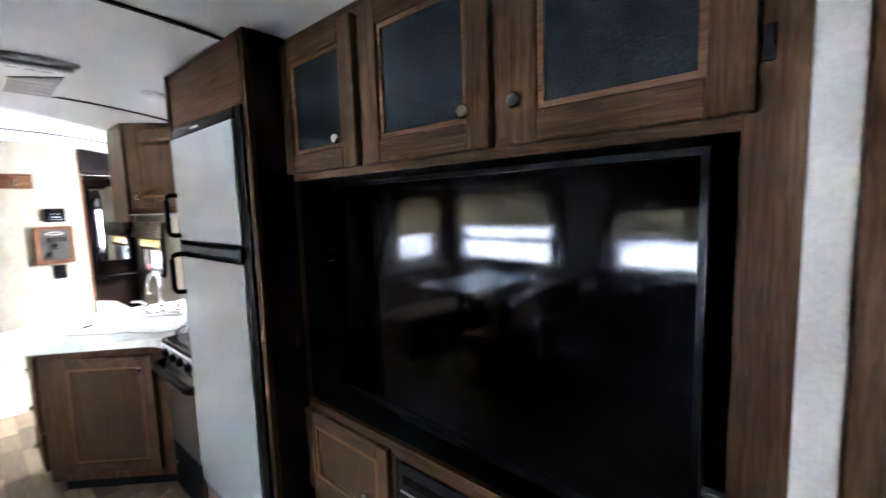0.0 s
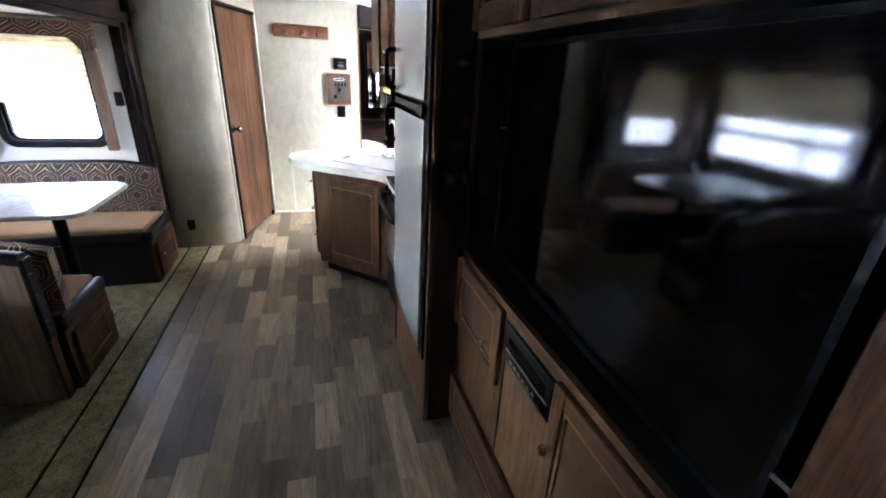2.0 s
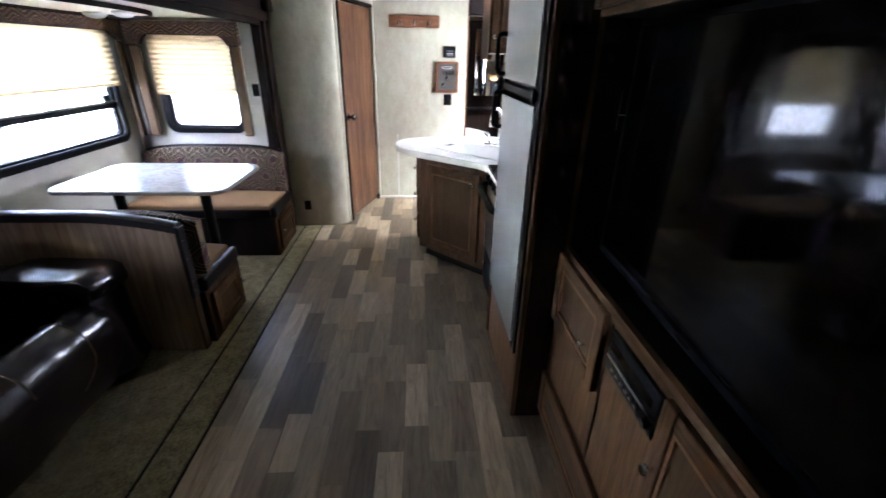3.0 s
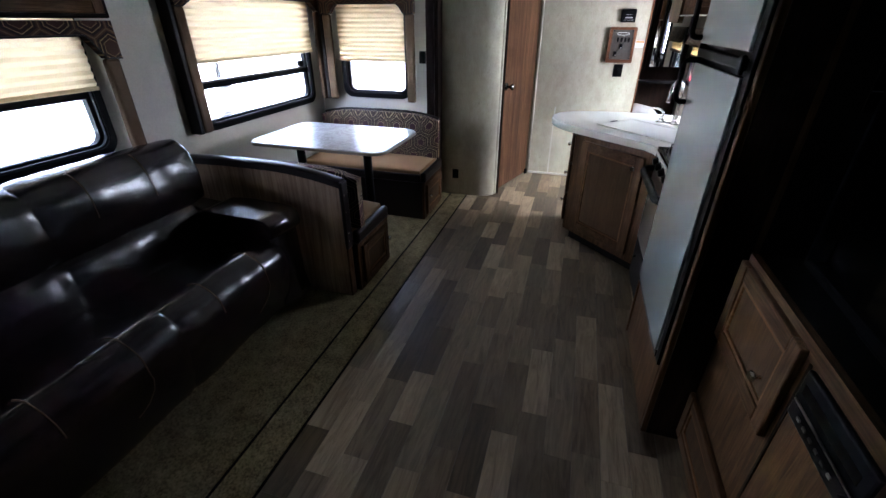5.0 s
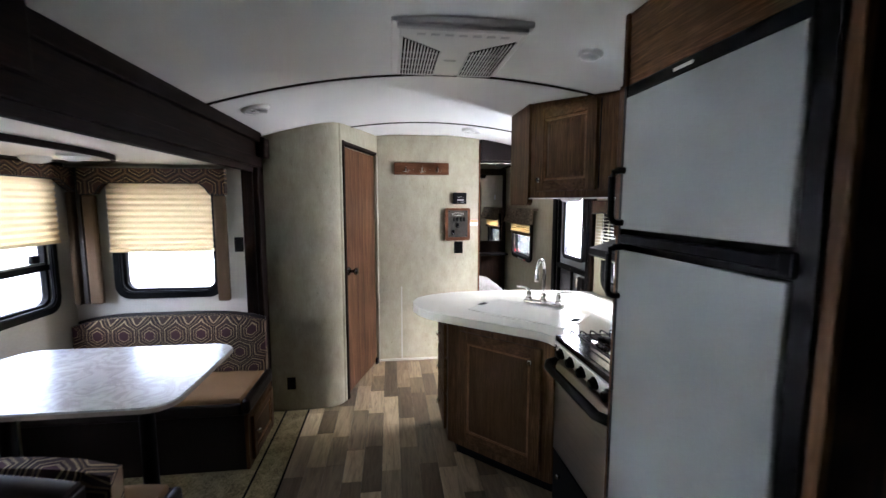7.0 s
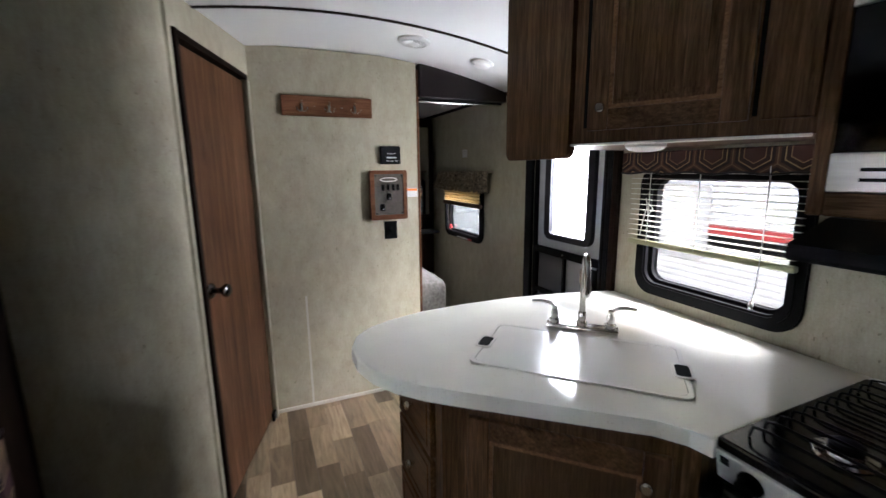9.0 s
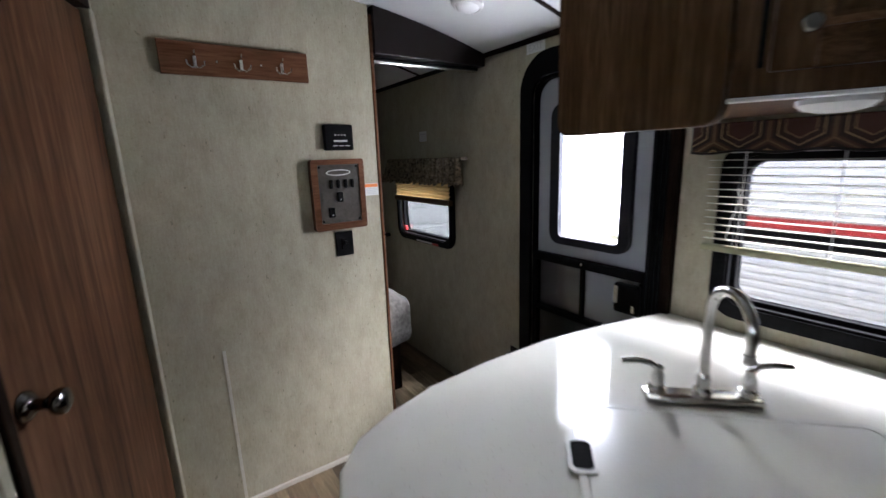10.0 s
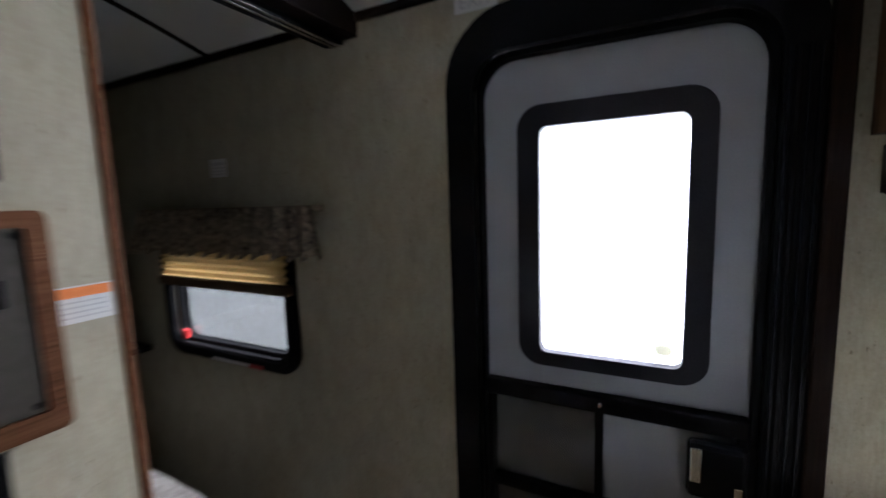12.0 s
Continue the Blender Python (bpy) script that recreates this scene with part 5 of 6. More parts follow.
def cushion(x0, x1, y0, y1, z0, z1, r, dome=0.012, m=None, nx=10, ny=14):
    """A soft pad: rounded edges and a slightly domed top."""
    bm = bmesh.new()
    box(bm, x0, x1, y0, y1, z0, z1)
    bmesh.ops.subdivide_edges(bm, edges=bm.edges[:], cuts=9, use_grid_fill=True)
    c = Vector(((x0 + x1) / 2, (y0 + y1) / 2, (z0 + z1) / 2))
    h = Vector((abs(x1 - x0) / 2, abs(y1 - y0) / 2, (z1 - z0) / 2))
    for v in bm.verts:
        p = v.co - c
        q = Vector([max(-(h[i] - r), min(h[i] - r, p[i])) for i in range(3)])
        d = p - q
        if d.length > 1e-9:
            d = d.normalized() * r
        if 0 < d.length:
            p = q + d
        fx, fy, fz = (1 - (p[i] / h[i]) ** 2 for i in range(3))
        if p.z > 0:
            p.z += dome * max(0, fx) * max(0, fy)
        p += 0.002 * noise.noise_vector((c + p) * 9)
        v.co = c + p
    return bm


def bench(far):
    s = 1 if far else -1
    xb, xf = (-2.972, -2.50) if far else (-1.362, -1.80)
    lab = "dinette bench, tan suede seat, hexagon-patterned back, under the end window" if far else "dinette bench, tan suede seat, hexagon-patterned back, beside the sofa divider"
    y0, y1 = -1.43, (-0.29 if far else -0.315)
    b = thing("dinette_bench", ((xb + xf) / 2, -0.87, 0.004), lab, "bench", "dinette benches")
    x0, x1 = min(xb, xf), max(xb, xf)
    part("base", boxbm(x0 + 0.005, x1 - 0.005, y0, y1 - 0.02, 0.004, 0.325), M_DARKVINYL, b, "dark base")
    part("base_end", boxbm(x0, x1, y1 - 0.0195, y1, 0.005, 0.325, 0.003), M_WOODV, b, "walnut end panel")
    em = wallframe((0, y1, 0), (-1, 0, 0), (0, 1, 0))
    panel_door(b, em, -x1 + 0.04, -x0 - 0.04, 0.04, 0.30, 0.0005, M_WOODV, None, 0.05)
    knob(b, em, -xf + 0.065 * s, 0.2, 0.02)
    part("seat", cushion(x0, x1, y0 + 0.01, y1 - 0.03, 0.335, 0.437, 0.03), M_SUEDE, b, "tan suede seat cushion", smooth=True)
    part("seat_roll", boxbm(x0 + 0.0, x1 - 0.0, y1 - 0.032, y1 + 0.012, 0.328, 0.412, 0.018, seg=3), M_DARKVINYL, b, "dark padded vinyl edge")
    part("front_roll", boxbm(xf - 0.012, xf + 0.012, y0 + 0.01, y1 - 0.034, 0.33, 0.4, 0.012), M_DARKVINYL, b)
    # backrest with a softly bowed top
    zt = 0.80 if far else 0.775
    bm = bmesh.new()
    xx0, xx1 = (-2.968, -2.875) if far else (-1.47, -1.362)
    box(bm, xx0, xx1, -1.415, -0.295, 0.43, zt)
    bmesh.ops.subdivide_edges(bm, edges=bm.edges[:], cuts=9, use_grid_fill=True)
    cx, hx = (xx0 + xx1) / 2, (xx1 - xx0) / 2
    for v in bm.verts:
        ty = (v.co.y + 0.86) / 0.56
        tz = (v.co.z - 0.43) / (zt - 0.43)
        v.co.z -= 0.05 * max(0, ty * ty) ** 2 * tz
        tx = (v.co.x - cx) / hx
        edge_ = max(0, abs(ty) - 0.9) / 0.1 + max(0, tz - 0.88) / 0.12
        v.co.x = cx + (v.co.x - cx) * (1 - 0.5 * min(1, edge_))
        v.co.x += 0.012 * tx * (1 - ty * ty) * (1 - (2 * tz - 1) ** 2)
    part("backrest", bm, M_HEXYZ, b, "hexagon-patterned back cushion", smooth=True)
    tp = [((xx0 if far else xx1) + 0.006 * s, -1.41 + 1.105 * i / 20, zt + 0.004 - 0.05 * abs(((-1.41 + 1.105 * i / 20) + 0.86) / 0.56) ** 4) for i in range(21)]
    if far:
        part("back_rail", tube(bmesh.new(), tp, 0.013, 8), M_DARKVINYL, b, "dark padded rail", smooth=True)
    return b


bench(True)
bench(False)

# divider between sofa and dinette
dv = thing("bench_divider", (-1.32, -0.9, 0.004), "grey-brown veneer divider with dark padded cap between sofa and dinette", "divider")
DIVF = wallframe((-1.29, 0, 0), (0, 1, 0), (1, 0, 0))


def div_top(u):
    t = max(0.0, (u + 0.85) / 0.5)
    return 0.795 - 0.06 * t * t - 0.01 * max(0, (-1.1 - u) / 0.3)


us = [-1.44 + 1.09 * i / 24 for i in range(25)]
outl = [(-1.44, 0.006), (-0.35, 0.006)] + [(u, div_top(u)) for u in us[::-1]]
part("panel", plate(bmesh.new(), outl, -0.05, 0.0, DIVF), M_DIVWOOD, dv)
bm = bmesh.new()
rr = []
for u in us + [-0.343]:
    z = div_top(min(u, -0.35))
    rr.append([bm.verts.new(DIVF @ Vector((u, z + b, a))) for a, b in ((0.008, -0.03), (0.008, 0.006), (-0.004, 0.014), (-0.046, 0.014), (-0.058, 0.006), (-0.058, -0.03))])
for p, q in zip(rr, rr[1:]):
    for i in range(6):
        bm.faces.new((p[i], p[(i + 1) % 6], q[(i + 1) % 6], q[i]))
bm.faces.new(rr[0])
bm.faces.new(rr[-1][::-1])
bmesh.ops.recalc_face_normals(bm, faces=bm.faces[:])
part("cap", bm, M_DARKVINYL, dv, "dark padded vinyl cap", smooth=True)
part("front_edge", boxbm(-0.352, -0.33, 0.33, 0.735, -0.058, 0.008, 0.008, m=DIVF), M_DARKVINYL, dv, "dark padded vinyl front edge")
part("front_strip", boxbm(-0.3505, -0.338, 0.006, 0.329, -0.05, 0.002, 0.003, m=DIVF), M_WOODV, dv)
for v in (0.38, 0.43, 0.56, 0.66):
    part("stud", lathe(bmesh.new(), DIVF @ Vector((-0.331, v, -0.012)), (0, 1, 0), [(0.006, 0), (0.005, 0.004), (0.002, 0.006)], 10), M_NICKEL, dv)
part("stud", lathe(bmesh.new(), DIVF @ Vector((-0.41, 0.75, -0.015)), (0, 0, 1), [(0.009, 0), (0.007, 0.006)], 10), M_NICKEL, dv)

# ---- sofa ----
so = thing("reclining_sofa", (-0.3, -0.98, 0.004), "dark brown leather reclining sofa with tan stitching", "sofa")


def rounded(prof, k=3):
    """A closed section with k points between each pair of corners, on a smooth curve."""
    out, n = [], len(prof)
    for i in range(n):
        p0, p1, p2, p3 = (Vector(prof[(i + d) % n]) for d in (-1, 0, 1, 2))
        for j in range(k):
            t = j / k
            out.append(0.5 * (2 * p1 + (p2 - p0) * t + (2 * p0 - 5 * p1 + 4 * p2 - p3) * t * t + (3 * p1 - p0 - 3 * p2 + p3) * t ** 3))
    return out


def pad(name, x0, x1, prof, parent, puff=0.03, label="", n=44, pinch=0.07):
    """A stuffed form: a cross-section (y, z) swept along x, pinched at both ends, with soft creases."""
    bm = bmesh.new()
    prof = rounded(prof)
    k = len(prof)
    cy, cz = sum(p[0] for p in prof) / k, sum(p[1] for p in prof) / k
    rings = []
    for i in range(n + 1):
        t = 0.6 * (0.5 - 0.5 * math.cos(math.pi * i / n)) + 0.4 * i / n
        e = min(t, 1 - t) * (x1 - x0)
        s = 1 - pinch * math.exp(-e / puff) - (0.05 if i in (0, n) else 0)
        row = []
        for y, z in prof:
            p = Vector((x0 + (x1 - x0) * t, cy + (y - cy) * s, cz + (z - cz) * s))
            d = Vector((0, y - cy, z - cz)).normalized()
            fold = math.exp(-e / 0.09) * noise.noise(Vector((p.x * 9, p.y * 26, p.z * 26)))
            p += d * (0.011 * noise.noise(Vector((p.x * 4, p.y * 7, p.z * 7))) + 0.003 * noise.noise(Vector((p.x * 17, p.y * 9, p.z * 9))) + 0.011 * fold)
            row.append(bm.verts.new(p))
        rings.append(row)
    for a, b in zip(rings, rings[1:]):
        for j in range(k):
            bm.faces.new((a[j], a[(j + 1) % k], b[(j + 1) % k], b[j]))
    bm.faces.new(rings[0][::-1])
    bm.faces.new(rings[-1])
    bmesh.ops.recalc_face_normals(bm, faces=bm.faces[:])
    skin = BVHTree.FromBMesh(bm)
    o = part(name, bm, M_LEATHER, parent, label)
    o.data.shade_smooth()
    return o, skin


def sofa_stitch(padded, pts, r=0.0021):
    """A tan seam that lies on the skin of a pad along the guide points."""
    o, skin = padded
    pts = [Vector(p) for p in pts]
    fine = [a.lerp(b, k / 4) for a, b in zip(pts, pts[1:]) for k in range(4)] + [pts[-1]]
    laid = []
    for p in fine:
        co, no, _, _ = skin.find_nearest(p)
        laid.append(co + no * 0.001)
    part("stitching", tube(bmesh.new(), laid, r, 6), M_STITCH, o, "tan stitched seam")


part("base", boxbm(-1.17, 0.53, -1.36, -0.66, 0.03, 0.28, 0.02), M_DARKVINYL, so, "dark upholstered base")
SEAT = [(-0.66, 0.07), (-0.585, 0.1), (-0.555, 0.18), (-0.535, 0.28), (-0.525, 0.38), (-0.55, 0.46), (-0.62, 0.505), (-0.69, 0.488), (-0.725, 0.44), (-0.77, 0.43), (-0.95, 0.43), (-1.12, 0.42), (-1.12, 0.26), (-0.8, 0.18), (-0.7, 0.1)]
BACKL = [(-1.03, 0.40), (-1.02, 0.5), (-1.04, 0.6), (-1.1, 0.66), (-1.2, 0.66), (-1.33, 0.6), (-1.36, 0.42), (-1.2, 0.36)]
BACKU = [(-1.075, 0.64), (-1.06, 0.7), (-1.06, 0.8), (-1.09, 0.9), (-1.16, 0.955), (-1.25, 0.95), (-1.32, 0.88), (-1.35, 0.7), (-1.25, 0.62), (-1.15, 0.61)]
ARM = [(-0.60, 0.06), (-0.56, 0.2), (-0.565, 0.42), (-0.585, 0.54), (-0.66, 0.60), (-0.85, 0.605), (-1.1, 0.6), (-1.25, 0.58), (-1.27, 0.3), (-1.25, 0.06)]
for i, (a, b) in enumerate(((-0.995, -0.335), (-0.335, 0.325))):
    st = pad("seat", a - 0.012, b + 0.012, SEAT, so, 0.03)
    pad("lumbar_cushion", a - 0.015, b + 0.015, BACKL, so, 0.05)
    bk = pad("back_cushion", a - (0.1 if i == 0 else 0.012), b + (0.1 if i else 0.012), BACKU, so, 0.05)
    xs_ = [a + (b - a) * t for t in (0.27, 0.70)]
    for x in xs_:
        sofa_stitch(st, [(x, y, z) for y, z in ((-0.705, 0.463), (-0.685, 0.482), (-0.65, 0.494), (-0.615, 0.492), (-0.573, 0.47), (-0.548, 0.43), (-0.537, 0.38))])
        sofa_stitch(bk, [(x, y + 0.002, z - 0.004) for y, z in ((-1.16, 0.945), (-1.12, 0.92), (-1.075, 0.86), (-1.06, 0.8), (-1.06, 0.765))])
    # welt behind the front roll and the curved seam on its face
    sofa_stitch(st, [(xs_[0] + (xs_[1] - xs_[0]) * k / 12, -0.702, 0.466 + 0.003 * math.sin(k * 0.8)) for k in range(13)])
    sofa_stitch(st, [(xs_[0] + dx, y, z) for dx, y, z in ((0, -0.537, 0.38), (-0.006, -0.534, 0.345), (0.004, -0.538, 0.3), (0.035, -0.545, 0.26), (0.08, -0.55, 0.232))])
for x0 in (-1.19, 0.33):
    pad("arm", x0, x0 + 0.215, ARM, so, 0.06, "padded leather arm")
    am = pad("arm_pad", x0 - 0.005, x0 + 0.225, [(-0.58, 0.5), (-0.55, 0.56), (-0.59, 0.612), (-0.75, 0.625), (-1.0, 0.62), (-1.05, 0.57), (-0.75, 0.54)], so, 0.05)
    sofa_stitch(am, [(x0 + 0.02 + 0.175 * i / 8, -0.98, 0.612 + 0.012 * math.sin(math.pi * i / 8)) for i in range(9)])

# overhead cabinet above the sofa
sc_ = thing("sofa_overhead_cabinet", (-0.1, -1.25, 1.505), "dark walnut overhead cabinet above the sofa", "cabinet")
part("body", boxbm(-0.93, 1.19, -1.42, -1.13, 1.508, 1.735, 0.006), M_DARKWOOD, sc_)
SOF = wallframe((0, -1.13, 0), (-1, 0, 0), (0, 1, 0))
for a in (-1.15, -0.46, 0.24):
    panel_door(sc_, SOF, a, a + 0.66, 1.525, 1.72, 0.0005, M_DARKWOOD, None, 0.045)

# ---- ceiling things ----
ac = thing("ceiling_air_conditioner", (-1.9, 0.77, arch(0.77)), "white square ceiling air-conditioner panel with two grilles", "air conditioner")
AX0, AX1, AY0, AY1 = -2.195, -1.622, 0.522, 1.018
zc = 2.124
bm = bmesh.new()
box(bm, AX0, AX1, AY0, AY1, zc - 0.018, zc + 0.01, 0.008)
part("panel", bm, M_WHITE, ac)
bm = bmesh.new()
box(bm, AX0 + 0.03, AX1 - 0.03, AY0 + 0.03, AY1 - 0.03, zc - 0.03, zc - 0.0185, 0.008)
part("raised_cover", bm, M_WHITE, ac)
for side in (-1, 1):
    # each grille is cut slantwise at its rear end; slots run fore and aft
    outer, inner = (AY0 + 0.04, AY0 + 0.19) if side < 0 else (AY1 - 0.04, AY1 - 0.19)
    xa = AX0 + 0.05
    rear = lambda y: AX1 - 0.1 - 0.13 * abs(y - outer) / 0.15
    quad = [(xa, outer), (xa + 0.01, inner), (rear(inner), inner), (rear(outer), outer)]
    gr = part("grille", prism(bmesh.new(), quad, zc - 0.0325, zc - 0.0302), M_VOID, ac, "dark air grille")
    for i in range(13):
        y = outer + (inner - outer) * i / 12
        part("louvre", boxbm(xa, rear(y), y - 0.0022, y + 0.0022, zc - 0.0375, zc - 0.0326), M_WHITE, gr)
    for i in range(5):
        x = xa + 0.004 + (rear(inner) - xa - 0.01) * i / 4
        part("louvre", boxbm(x, x + 0.007, outer, inner, zc - 0.038, zc - 0.0376), M_WHITE, gr)
# grey material puts the lip's shadow into its colour
part("rear_lip", boxbm(AX1 - 0.028, AX1 - 0.002, AY0 + 0.02, AY1 - 0.02, zc - 0.034, zc - 0.019, 0.006), M_MARK, ac, "rear lip with its shadow painted grey")
part("badge", boxbm(-1.96, -1.945, 0.74, 0.79, zc - 0.032, zc - 0.0302), M_MARK, ac)
for i in range(7):
    part("vent_slot", boxbm(AX1 - 0.075, AX1 - 0.06, AY0 + 0.09 + 0.05 * i, AY0 + 0.12 + 0.05 * i, zc - 0.0318, zc - 0.0302), M_MARK, ac)


def ceiling_disc(name, x, y, r, label, category, vent=False, group=""):
    z = arch(y)
    sl = -0.34 * (y - 0.83) / 1.16 / 1.16
    ax = Vector((0, sl, -1)).normalized()
    th = thing(name, (x, y, z), label, category, group)
    c = Vector((x, y, z - 0.001))
    part("rim", lathe(bmesh.new(), c, ax, [(r, -0.004), (r, 0.008), (r * 0.92, 0.014), (r * 0.8, 0.016), (r * 0.78, 0.012)], 32), M_WHITE, th, smooth=True)
    if vent:
        part("vent_well", lathe(bmesh.new(), c + ax * 0.0122, ax, [(r * 0.76, 0), (r * 0.75, 0.0015)], 32), M_MARK, th, "grey vent slots")
        for i in range(24):
            a = 2 * math.pi * i / 24
            d = Vector((math.cos(a), math.sin(a), 0))
            cyl_ = tube(bmesh.new(), [c + ax * 0.015 + d * r * 0.3, c + ax * 0.015 + d * r * 0.76], 0.0035, 5)
            part("fin", cyl_, M_WHITE, th)
        part("hub", lathe(bmesh.new(), c + ax * 0.0137, ax, [(r * 0.34, 0), (r * 0.3, 0.006)], 24), M_WHITE, th)
    else:
        part("diffuser", lathe(bmesh.new(), c + ax * 0.0122, ax, [(r * 0.77, 0), (r * 0.68, 0.007), (r * 0.5, 0.013), (r * 0.2, 0.016)], 32), M_DOME, th, smooth=True)
    return th


ceiling_disc("ceiling_vent", -1.16, 0.42, 0.095, "round white ceiling vent with radial fins", "vent", True, "round ceiling vents")
ceiling_disc("ceiling_vent", -3.7, 1.2, 0.085, "round white ceiling vent with radial fins", "vent", True, "round ceiling vents")
ceiling_disc("ceiling_light", -3.74, 1.62, 0.065, "round white ceiling light, switched off", "light", False, "round ceiling lights")
ceiling_disc("ceiling_light", -1.81, 1.31, 0.05, "round white ceiling light, switched off", "light", False, "round ceiling lights")
ceiling_disc("ceiling_light", -1.2, 0.13, 0.07, "round white ceiling light, switched off", "light", False, "round ceiling lights")
ceiling_disc("ceiling_vent", -2.52, -0.18, 0.07, "round white ceiling vent with radial fins", "vent", True, "round ceiling vents")

# oval light board in the slide-out ceiling
ol = thing("slide_light_board", (-2.0, -1.05, 1.739), "long oval dark-edged board with two round lights on the slide-out ceiling", "light")
OVM = Matrix.Translation((0, 0, 1.739)) @ Matrix.Diagonal((1, 1, -1, 1))
ov = [(-2.0 + 0.62 * math.copysign(abs(math.cos(2 * math.pi * i / 40)) ** 0.7, math.cos(2 * math.pi * i / 40)), -1.02 + 0.24 * math.sin(2 * math.pi * i / 40)) for i in range(40)]
ovi = [(-2.0 + (x + 2.0) * 0.965, -1.02 + (y + 1.02) * 0.93) for x, y in ov]
part("edge_trim", ring(bmesh.new(), ov, ovi, 0.0, 0.026, OVM), M_DARKWOOD, ol, "dark wood edge")
part("board", plate(bmesh.new(), ovi, 0.0, 0.02, OVM), M_SLIDECEIL, ol, "cream board")
for x, y in ((-2.24, -0.88), (-2.36, -1.12)):
    part("lamp_cup", lathe(bmesh.new(), (x, y, 1.719), (0, 0, -1), [(0.06, 0), (0.06, 0.012), (0.045, 0.026), (0.02, 0.032)], 24), M_WHITE, ol, "round white lamp", smooth=True)

# ---- far wall fittings ----
cr = thing("coat_rack", (-4.07, 0.8, 1.762), "russet wood coat rack with three metal hooks", "coat rack")
part("board", boxbm(0.553, 1.057, 1.762, 1.872, 0.0, 0.016, 0.003, m=FARW), M_RAILWOOD, cr)
for u in (0.66, 0.81, 0.955):
    hk = part("hook", tube(bmesh.new(), [FARW @ Vector(p) for p in ((u - 0.028, 1.806, 0.045), (u - 0.026, 1.793, 0.043), (u - 0.012, 1.785, 0.03), (u, 1.79, 0.02), (u + 0.012, 1.785, 0.03), (u + 0.026, 1.793, 0.043), (u + 0.028, 1.806, 0.045))], 0.0028, 8), M_CHROME, cr, "double metal hook", smooth=True)
    part("hook_plate", boxbm(u - 0.006, u + 0.006, 1.785, 1.826, 0.0162, 0.022, 0.003, m=FARW), M_NICKEL, hk)
    part("hook_tip", tube(bmesh.new(), [FARW @ Vector(p) for p in ((u, 1.825, 0.02), (u, 1.832, 0.035), (u, 1.84, 0.04))], 0.0028, 8), M_CHROME, hk)
for u in (0.73, 0.88):
    part("screw", lathe(bmesh.new(), FARW @ Vector((u, 1.812, 0.016)), (1, 0, 0), [(0.004, 0), (0.003, 0.002)], 8), M_NICKEL, cr)

th_ = thing("thermostat", (-4.07, 1.16, 1.5), "black wall thermostat with small grey legends", "thermostat")
part("case", boxbm(1.096, 1.224, 1.495, 1.602, 0.0, 0.026, 0.006, m=FARW), M_BLACK, th_)
part("logo_bar", boxbm(1.135, 1.195, 1.53, 1.537, 0.0262, 0.0268, m=FARW), M_MARK, th_)
for i in range(4):
    part("indicator", boxbm(1.14 + 0.014 * i, 1.147 + 0.014 * i, 1.556, 1.56, 0.0262, 0.0268, m=FARW), M_MARK, th_)
for i in range(3):
    part("legend_bar", boxbm(1.13 + 0.028 * i, 1.15 + 0.028 * i, 1.512, 1.515, 0.0262, 0.0268, m=FARW), M_MARK, th_)
part("lower_button", boxbm(1.15, 1.17, 1.4985, 1.504, 0.0262, 0.029, 0.001, m=FARW), M_BLACK, th_)

mp_ = thing("monitor_panel", (-4.06, 1.14, 1.158), "wood-framed control panel with black switches", "control panel")
part("frame", ring(bmesh.new(), rrect(1.022, 1.258, 1.156, 1.458, 0.012), rrect(1.05, 1.234, 1.186, 1.436, 0.004), 0.0, 0.034, FARW), M_RAILWOOD, mp_, "russet wood frame", smooth=True)
fp = part("faceplate", boxbm(1.0495, 1.2345, 1.1855, 1.4365, 0.0, 0.028, m=FARW), M_FACEPLATE, mp_, "dull dark metal faceplate")
lg = [(1.142 + 0.055 * math.cos(a), 1.402 + 0.013 * math.sin(a)) for a in [2 * math.pi * i / 28 for i in range(28)]]
li_ = [(1.142 + 0.05 * math.cos(a), 1.402 + 0.009 * math.sin(a)) for a in [2 * math.pi * i / 28 for i in range(28)]]
part("swoosh", ring(bmesh.new(), lg, li_, 0.028, 0.0288, FARW), M_LABEL, mp_, "pale oval mark")
for u in (1.098, 1.13, 1.163, 1.193):
    part("switch", boxbm(u, u + 0.014, 1.335, 1.372, 0.028, 0.036, 0.003, m=FARW), M_BLACK, mp_)
for u, v in ((1.127, 1.277), (1.085, 1.212)):
    sw = part("rocker_switch", boxbm(u, u + 0.026, v, v + 0.042, 0.028, 0.037, 0.003, m=FARW), M_BLACK, mp_)
    part("switch_mark", boxbm(u + 0.011, u + 0.018, v + 0.008, v + 0.012, 0.0372, 0.0378, m=FARW), M_MARK, sw)
for u, v in ((1.06, 1.426), (1.224, 1.426), (1.06, 1.196), (1.224, 1.196)):
    part("screw", lathe(bmesh.new(), FARW @ Vector((u, v, 0.028)), (1, 0, 0), [(0.005, 0), (0.004, 0.002)], 8), M_BLACK, mp_)
ws = thing("light_switch", (-4.07, 1.152, 1.03), "black wall switch plate", "switch")
part("plate", boxbm(1.112, 1.194, 1.03, 1.142, 0.0, 0.007, 0.003, m=FARW), M_BLACK, ws)
part("toggle_bezel", boxbm(1.138, 1.168, 1.062, 1.11, 0.0072, 0.0105, 0.002, m=FARW), M_BLACKMETAL, ws)
part("toggle", boxbm(1.147, 1.159, 1.083, 1.1, 0.0105, 0.02, 0.002, m=FARW), M_BLACK, ws)
lb = thing("warning_label", (-4.079, 1.3, 1.29), "white warning label with an orange band", "label")
